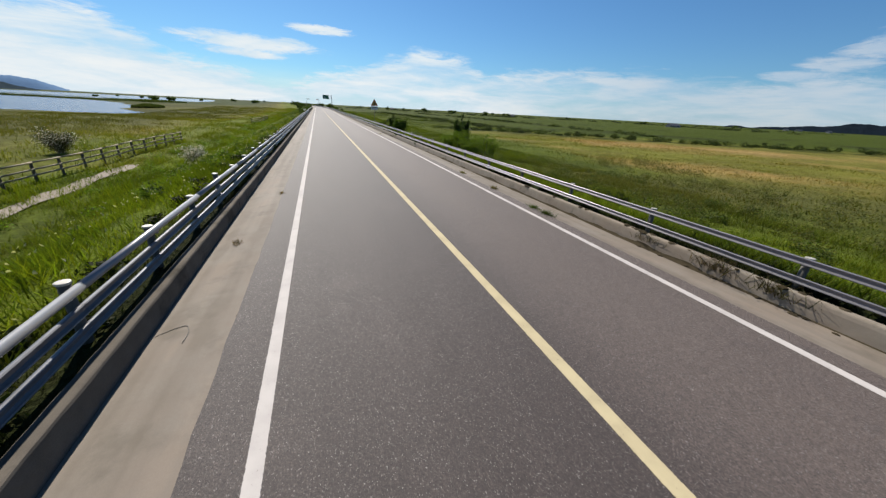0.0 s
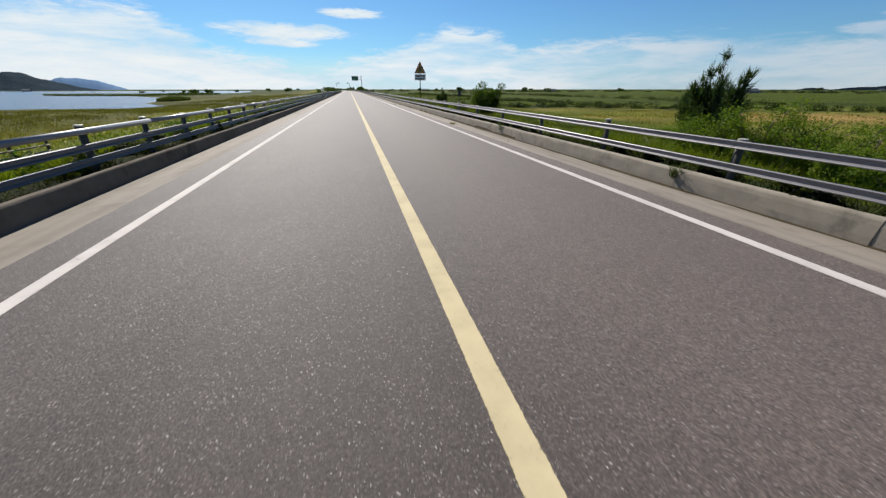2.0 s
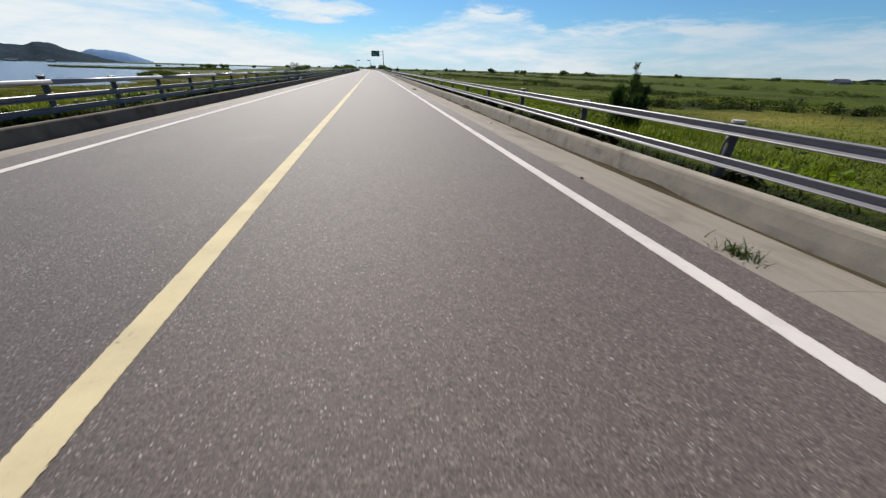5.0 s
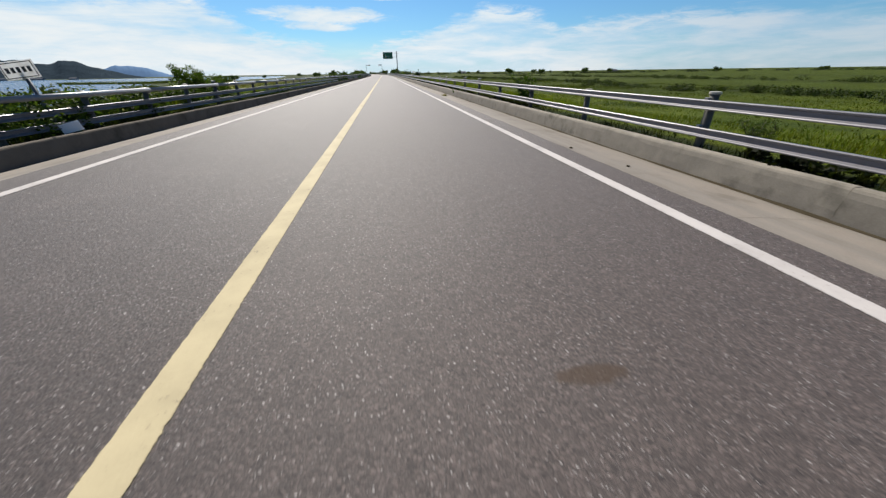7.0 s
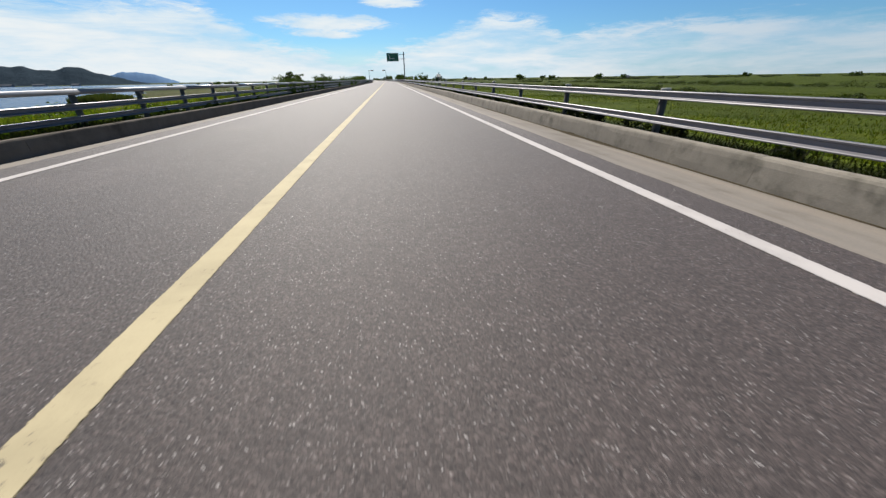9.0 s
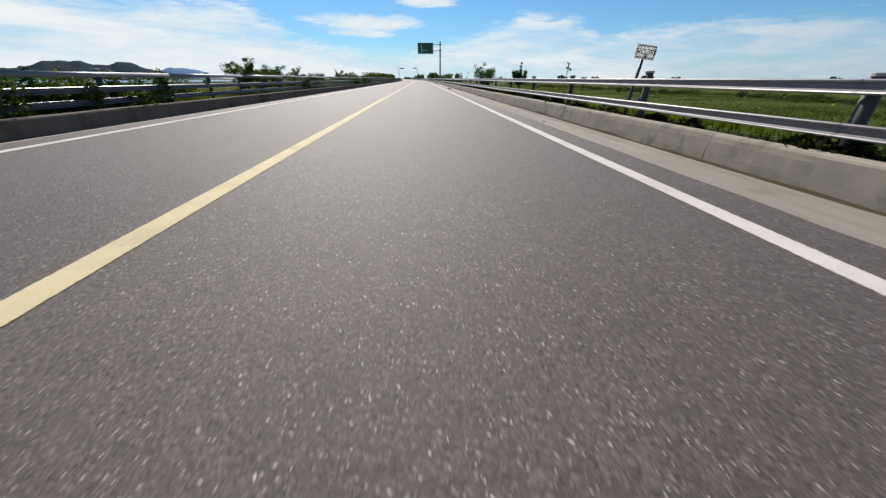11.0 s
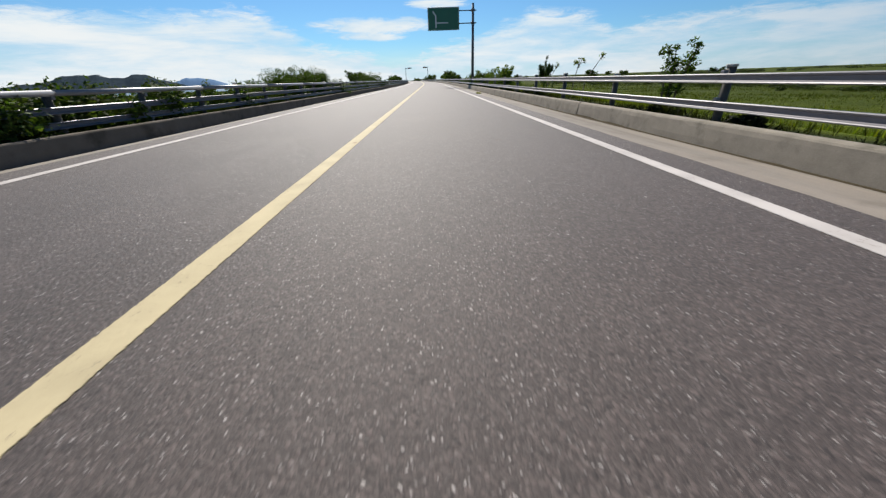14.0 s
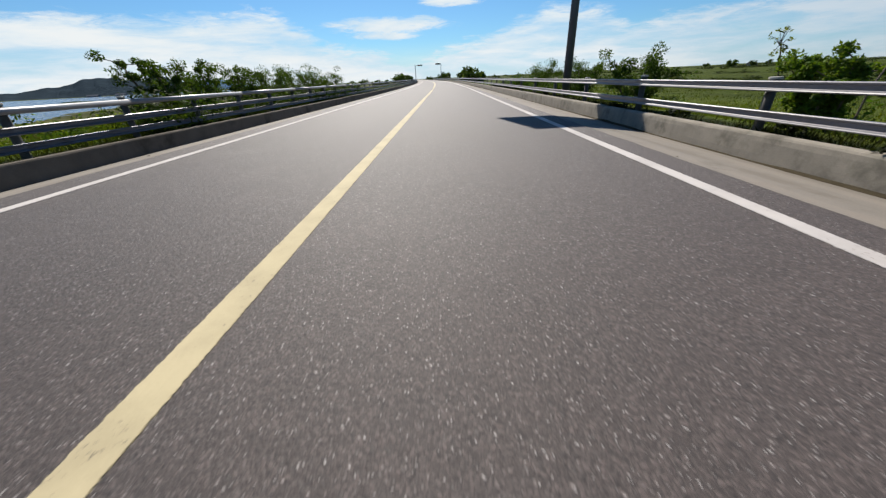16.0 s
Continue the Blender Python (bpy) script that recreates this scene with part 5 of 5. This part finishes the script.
def warning_sign():
    x, y = 6.35, 59.6
    root = tagged(group_root("warning_sign", x, y, float(ground_z(x, y))), "triangular yellow warning sign with a plate below on a pole", "road sign")
    g = -root.location.z
    m = bmesh.new()
    add_tube(m, [(0, 0, -0.3), (0, 0, 3.4 + g)], [0.04, 0.04], 12)
    part("pole", m, POST_STEEL, root, "", True)

    def tri(name, w, h, z, y0, y1, mat):
        mm = bmesh.new()
        a = [mm.verts.new(p) for p in ((-w, y0, z), (w, y0, z), (0, y0, z + h))]
        b = [mm.verts.new((v.co.x, y1, v.co.z)) for v in a]
        mm.faces.new(a)
        mm.faces.new(b[::-1])
        for i in range(3):
            mm.faces.new((a[i], b[i], b[(i + 1) % 3], a[(i + 1) % 3]))
        bmesh.ops.recalc_face_normals(mm, faces=mm.faces)
        return part(name, mm, mat, root)

    tri("rim", 0.58, 1.05, 2.83 + g, -0.07, -0.045, SIGN_RED)
    tri("face", 0.46, 0.83, 2.90 + g, -0.076, -0.071, SIGN_YELLOW)
    m = bmesh.new()
    add_box(m, (-0.06, -0.082, 3.0 + g), (0.06, -0.078, 3.38 + g))
    part("symbol", m, SIGN_BLACK, root)
    m = bmesh.new()
    add_box(m, (-0.55, -0.07, 2.22 + g), (0.55, -0.05, 2.76 + g), 0.01)
    plate = part("plate", m, SIGN_WHITE, root, "white plate with dark writing")
    bars("writing", plate, SIGN_BLACK, [((-0.45 + i * 0.19, -0.077, 2.53 + g), (-0.32 + i * 0.19, -0.072, 2.67 + g)) for i in range(5)]
         + [((-0.45 + i * 0.23, -0.077, 2.30 + g), (-0.3 + i * 0.23, -0.072, 2.44 + g)) for i in range(4)])


def marker_plate(x, y, z0, z1, w, label, writing, tilt=0.0, yaw=0.0):
    """A small plate on a post; writing: the words, or bars where they cannot be read."""
    root = tagged(group_root("marker_sign", x, y, float(ground_z(x, y))), label, "road sign")
    root.rotation_euler = (0, radians(tilt), radians(yaw))
    g = -root.location.z
    m = bmesh.new()
    add_tube(m, [(0, 0, -0.3), (0, 0, z0 + g + 0.1)], [0.032, 0.03], 10)
    part("post", m, POLE_STEEL, root, "dark steel post", True)
    m = bmesh.new()
    add_box(m, (-w / 2, -0.045, z0 + g), (w / 2, -0.033, z1 + g), 0.004)
    plate = part("plate", m, PLATE_WHITE, root, "white plate with dark border")
    e, h = 0.02, z1 - z0
    bars("border", plate, SIGN_BLACK, [((-w / 2 + e, -0.05, z1 + g - e - 0.012), (w / 2 - e, -0.046, z1 + g - e)), ((-w / 2 + e, -0.05, z0 + g + e), (w / 2 - e, -0.046, z0 + g + e + 0.012)),
                                       ((-w / 2 + e, -0.05, z0 + g + e + 0.012), (-w / 2 + e + 0.012, -0.046, z1 + g - e - 0.012)), ((w / 2 - e - 0.012, -0.05, z0 + g + e + 0.012), (w / 2 - e, -0.046, z1 + g - e - 0.012))])
    if writing:
        cu = bpy.data.curves.new("writing", "FONT")
        cu.body, cu.size, cu.extrude, cu.align_x, cu.align_y = writing, h * 0.52, 0.002, "CENTER", "CENTER"
        ob = new("writing", cu)
        ob.data.materials.append(SIGN_BLACK)
        ob.parent = plate
        ob.matrix_basis = Matrix.Translation((0, -0.049, (z0 + z1) / 2 + g)) @ Matrix.Rotation(radians(90), 4, "X")
    else:
        bars("writing", plate, SIGN_BLACK, [((-w * 0.38 + i * w * 0.16, -0.05, z0 + g + h * 0.36), (-w * 0.28 + i * w * 0.16, -0.046, z0 + g + h * 0.66)) for i in range(5)])
    return root


direction_sign()
warning_sign()
marker_plate(5.42, 144.9, 1.06, 1.29, 0.38, "small white plate with a number on a leaning post", "NO.395", 6.0)
marker_plate(-5.18, 93.5, 1.09, 1.37, 0.5, "white marker plate with writing on a leaning post behind the guardrail", "", -7.0, 8.0)
root = tagged(group_root("delineator", 5.35, 42.6, float(ground_z(5.35, 42.6))), "small dark reflector plate on a thin post", "road marker")
m = bmesh.new()
add_tube(m, [(0, 0, -0.2), (0, 0, 1.25)], [0.018, 0.018], 8)
part("post", m, POST_STEEL, root)
m = bmesh.new()
add_box(m, (-0.09, -0.03, 0.98), (0.09, -0.02, 1.28), 0.006)
part("plate", m, SIGN_BLACK, root)


def signal_mast(side, y, reach):
    """A distant traffic signal on a mast arm over the road."""
    x = float(bend(y)) + side * 5.4
    root = tagged(group_root("traffic_signal", x, y, 0.0), "distant traffic signal on a mast arm over the road", "traffic light")
    m = bmesh.new()
    add_tube(m, [(0, 0, -0.3), (0, 0, 6.6)], [0.14, 0.1], 10)
    part("pole", m, POLE_STEEL, root)
    m = bmesh.new()
    add_tube(m, [(0, 0, 6.1), (-side * reach, 0, 6.3)], [0.08, 0.06], 8)
    part("arm", m, POLE_STEEL, root)
    for k in (0.75, 0.95):
        m = bmesh.new()
        add_box(m, (-side * reach * k - 0.75, -0.15, 5.95), (-side * reach * k + 0.75, 0.1, 6.5), 0.03)
        head = part("signal_head", m, SIGN_BLACK, root)
        for j in range(3):
            m = bmesh.new()
            add_tube(m, [(-side * reach * k - 0.48 + j * 0.48, -0.15, 6.22), (-side * reach * k - 0.48 + j * 0.48, -0.2, 6.22)], [0.17, 0.16], 10)
            part("lens", m, (SIGN_RED, SIGN_YELLOW, SIGN_GREEN)[j], head)


signal_mast(1, 366.0, 1.6)
signal_mast(-1, 372.0, 2.4)


# ---- path and fence on the lake side ----
def path_strip():
    ys = np.arange(17, 31, 0.5)
    m = bmesh.new()
    prev = None
    for yy in ys:
        c = -15.1 - 0.03 * (yy - 24)
        row = [m.verts.new((c + o, yy, float(ground_z(c, yy)) + 0.02 + (0.03 if abs(o) < 0.4 else 0.0))) for o in (-0.5 + 0.12 * math.sin(yy * 1.7), -0.2, 0.2, 0.46 + 0.12 * math.sin(yy * 1.1 + 2))]
        if prev:
            for i in range(3):
                m.faces.new((prev[i], prev[i + 1], row[i + 1], row[i]))
        prev = row
    return part("gravel_path", m, GRAVEL, None, "", True)


tagged(path_strip(), "pale gravel footpath below the bank", "path", kind="structure")


def fence(y0, y1, x_at):
    root = tagged(group_root("fence", 0, 0, 0), "long low fence with dark posts and three weathered rails", "fence")
    stations = np.arange(y0, y1 + 0.01, 2.2)
    m = bmesh.new()
    add_box(m, (-0.055, -0.055, -0.3), (0.055, 0.055, 1.12), 0.012)
    post = mesh_of("post", m, DARK_POST)
    for yy in stations:
        ob = new("post", post)
        ob.parent = root
        ob.location = (x_at(yy), yy, float(ground_z(x_at(yy), yy)))
        ob.rotation_euler = (radians(rng.uniform(-2, 2)), radians(rng.uniform(-2, 2)), 0)
    for a, b in zip(stations, stations[1:]):
        for h in (0.42, 0.72, 1.08):
            p = Vector((x_at(a) + 0.08, a, float(ground_z(x_at(a), a)) + h))
            q = Vector((x_at(b) + 0.08, b, float(ground_z(x_at(b), b)) + h))
            mm = bmesh.new()
            add_tube(mm, [p, q], [0.045, 0.045], 8)
            part("rail", mm, WEATHERED_WOOD, root, "", True)


fence(-6.0, 47.0, lambda y: -17.4 + 0.012 * (y - 20))
fence(84.0, 106.0, lambda y: -15.5 + 0.02 * (y - 90))


# ---- reed beds in the lake ----
def reed_bed(cx, cy, rx, ry, n):
    a, r = rng.uniform(0, 6.28, n), np.sqrt(rng.uniform(0, 1, n))
    x, y = cx + np.cos(a) * r * rx, cy + np.sin(a) * r * ry
    t = (np.zeros((n, 3)) + np.array([0.040, 0.054, 0.018])) * tone(n, 0.7, 1.3)
    ob = blade_field("reed_bed", x, y, np.maximum(ground_z(x, y), WATER_Z - 0.1), rng.uniform(0.9, 1.7, n), rng.uniform(0.2, 0.5, n), np.full(n, 0.2), t, "low green reed island in the lake", simple=True)
    ob["category"] = "reeds"


for bed in ((-255, 486, 40, 14, 5000), (-215, 476, 36, 18, 5000), (-178, 455, 30, 22, 5000), (-146, 425, 22, 24, 4000), (-91, 245, 7, 10, 3000), (-292, 508, 26, 9, 2500)):
    reed_bed(*bed)


# ---- silt and litter in the gutters ----
def silt_line():
    """Dark earth washed against the foot of the kerb, uneven in width."""
    ys = np.arange(-6, 300, 0.25)
    k = np.clip(0.5 + 0.5 * ripple(ys * 1.0, ys * 0.3, 1.1) + 0.25 * ripple(ys, ys * 0.1 + 30, 9.0), 0.12, 1.2)
    off = bend(ys)
    m = bmesh.new()
    prev = None
    for yy, w, o in zip(ys, k, off):
        w2 = min(w * w * (1.3 if yy < 104 else 0.8), 1.1)
        row = [m.verts.new((4.806 + o, yy, -0.125 + 0.08 * w2)), m.verts.new((4.792 + o, yy, -0.126 + 0.010 * w)), m.verts.new((4.775 - 0.10 * w2 + o, yy, gutter_z(4.775 - 0.10 * w2) + 0.002))]
        if prev:
            m.faces.new((prev[0], row[0], row[1], prev[1]))
            m.faces.new((prev[1], row[1], row[2], prev[2]))
        prev = row
    bmesh.ops.recalc_face_normals(m, faces=m.faces)
    return part("gutter_silt", m, SILT, None, "", True)


tagged(silt_line(), "dark silt washed against the foot of the kerb", "silt", kind="stuff")


def litter(x, y, z, sx, sy, mat, label, name="litter", turn=0.0):
    m = bmesh.new()
    bmesh.ops.create_icosphere(m, subdivisions=2, radius=1.0)
    for v in m.verts:
        k = 1 + 0.3 * noise.noise(v.co * 1.7 + Vector((x, y, 0)))
        v.co = Vector((v.co.x * sx * k, v.co.y * sy * k, max(v.co.z, -0.4) * min(sx, sy) * 0.6 * k))
    ob = part(name, m, mat)
    ob.matrix_basis = Matrix.Translation((x, y, z)) @ Matrix.Rotation(turn, 4, "Z")
    return tagged(ob, label, name)


litter(2.42, 79.91, 0.002, 0.034, 0.018, CAP_STEEL, "small pale smudge of dried paint on the asphalt", "paint_speck")
litter(4.3, 69.0, gutter_z(4.3) + 0.005, 0.05, 0.03, SIGN_WHITE, "crumpled white scrap lying in the gutter")
for i in range(46):
    side = 1 if i % 3 else -1
    yy = float(rng.uniform(2, 232))
    xx = side * float(rng.uniform(3.75, 4.4))
    r = float(rng.uniform(0.012, 0.03))
    zz = gutter_z(xx)
    litter(xx, yy, zz + r * 0.2, r, r * float(rng.uniform(0.7, 1.5)), SILT if i % 4 else GRAVEL, "small dark clod lying in the gutter" if i % 4 else "small pale stone lying in the gutter", "clod" if i % 4 else "pebble")
for i in range(22):
    r = float(rng.uniform(0.03, 0.075))
    litter(float(rng.uniform(4.85, 4.95)), float(rng.uniform(1.0, 13.0)), 0.18, r, r * float(rng.uniform(1.0, 2.2)), SILT, "dark clod of earth and roots on the kerb", "clod")
for i in range(9):
    litter(float(rng.uniform(4.62, 4.76)), float(rng.uniform(1.5, 6.0)), -0.11, float(rng.uniform(0.02, 0.05)), float(rng.uniform(0.03, 0.08)), SILT, "dark clod of earth fallen into the gutter", "clod")
m = bmesh.new()
wire = [(-4.67, 4.56), (-4.53, 4.63), (-4.36, 4.67), (-4.30, 4.56), (-4.27, 4.45), (-4.28, 4.26)]
pts = [Vector((px, py, gutter_z(px) + 0.006)) for px, py in wire]
fine_pts = []
for p0, p1, p2, p3 in zip([pts[0]] + pts, pts, pts[1:], pts[2:] + [pts[-1]]):
    for t in (0.0, 0.25, 0.5, 0.75):
        fine_pts.append(0.5 * (2 * p1 + (p2 - p0) * t + (2 * p0 - 5 * p1 + 4 * p2 - p3) * t * t + (3 * p1 - p0 - 3 * p2 + p3) * t ** 3))
add_tube(m, fine_pts + [pts[-1]], [0.0035] * (len(fine_pts) + 1), 6)
tagged(part("wire", m, SIGN_BLACK, None, "", True), "thin curled dark wire lying in the gutter", "wire")
m = bmesh.new()
add_box(m, (-0.006, -0.15, -0.085), (0.006, 0.15, 0.085), 0.003)
plate = part("rail_plate", m, SIGN_WHITE)
plate.matrix_basis = Matrix.Translation((-4.93, 93.4, 0.27)) @ Matrix.Rotation(radians(-50), 4, "Z") @ Matrix.Rotation(radians(12), 4, "X")
tagged(plate, "small white plate wired to the lower rail", "plate")


# ---- far buildings ----
def far_house(x, y, w, d, h, wall, label="small pale house far off on the plain"):
    z = float(ground_z(x, y))
    root = tagged(group_root("house", x, y, z - 0.1), label, "house", group="far houses")
    m = bmesh.new()
    add_box(m, (-w / 2, -d / 2, 0), (w / 2, d / 2, h))
    body = part("wall", m, wall, root)
    m = bmesh.new()
    o = 0.4
    a = [m.verts.new((sx * (w / 2 + o), sy * (d / 2 + o), h)) for sx, sy in ((-1, -1), (1, -1), (1, 1), (-1, 1))]
    b = [m.verts.new((-w / 2 - o, 0, h + d * 0.3)), m.verts.new((w / 2 + o, 0, h + d * 0.3))]
    for f in ((a[0], a[1], b[1], b[0]), (a[2], a[3], b[0], b[1]), (a[1], a[2], b[1]), (a[3], a[0], b[0]), (a[3], a[2], a[1], a[0])):
        m.faces.new(f)
    bmesh.ops.recalc_face_normals(m, faces=m.faces)
    part("roof", m, ROOF, root, "dark grey pitched roof")
    for k in (-0.25, 0.25):
        m = bmesh.new()
        add_box(m, (k * w - w * 0.08, -d / 2 - 0.03, h * 0.4), (k * w + w * 0.08, -d / 2 + 0.02, h * 0.75))
        part("window", m, SIGN_BLACK, root)


for az, dist, w, h in ((66.0, 1500, 16, 3), (67.0, 1550, 26, 3), (69.5, 1520, 14, 4), (33.0, 760, 9, 2.2), (59.5, 480, 15, 2.2), (12.0, 900, 10, 2.5), (-38.2, 1500, 30, 4), (-40.5, 1520, 34, 4), (-35.5, 1450, 18, 4)):
    far_house(math.sin(radians(az)) * dist, 80 + math.cos(radians(az)) * dist, w, 8.0, h, HOUSE_WALL)
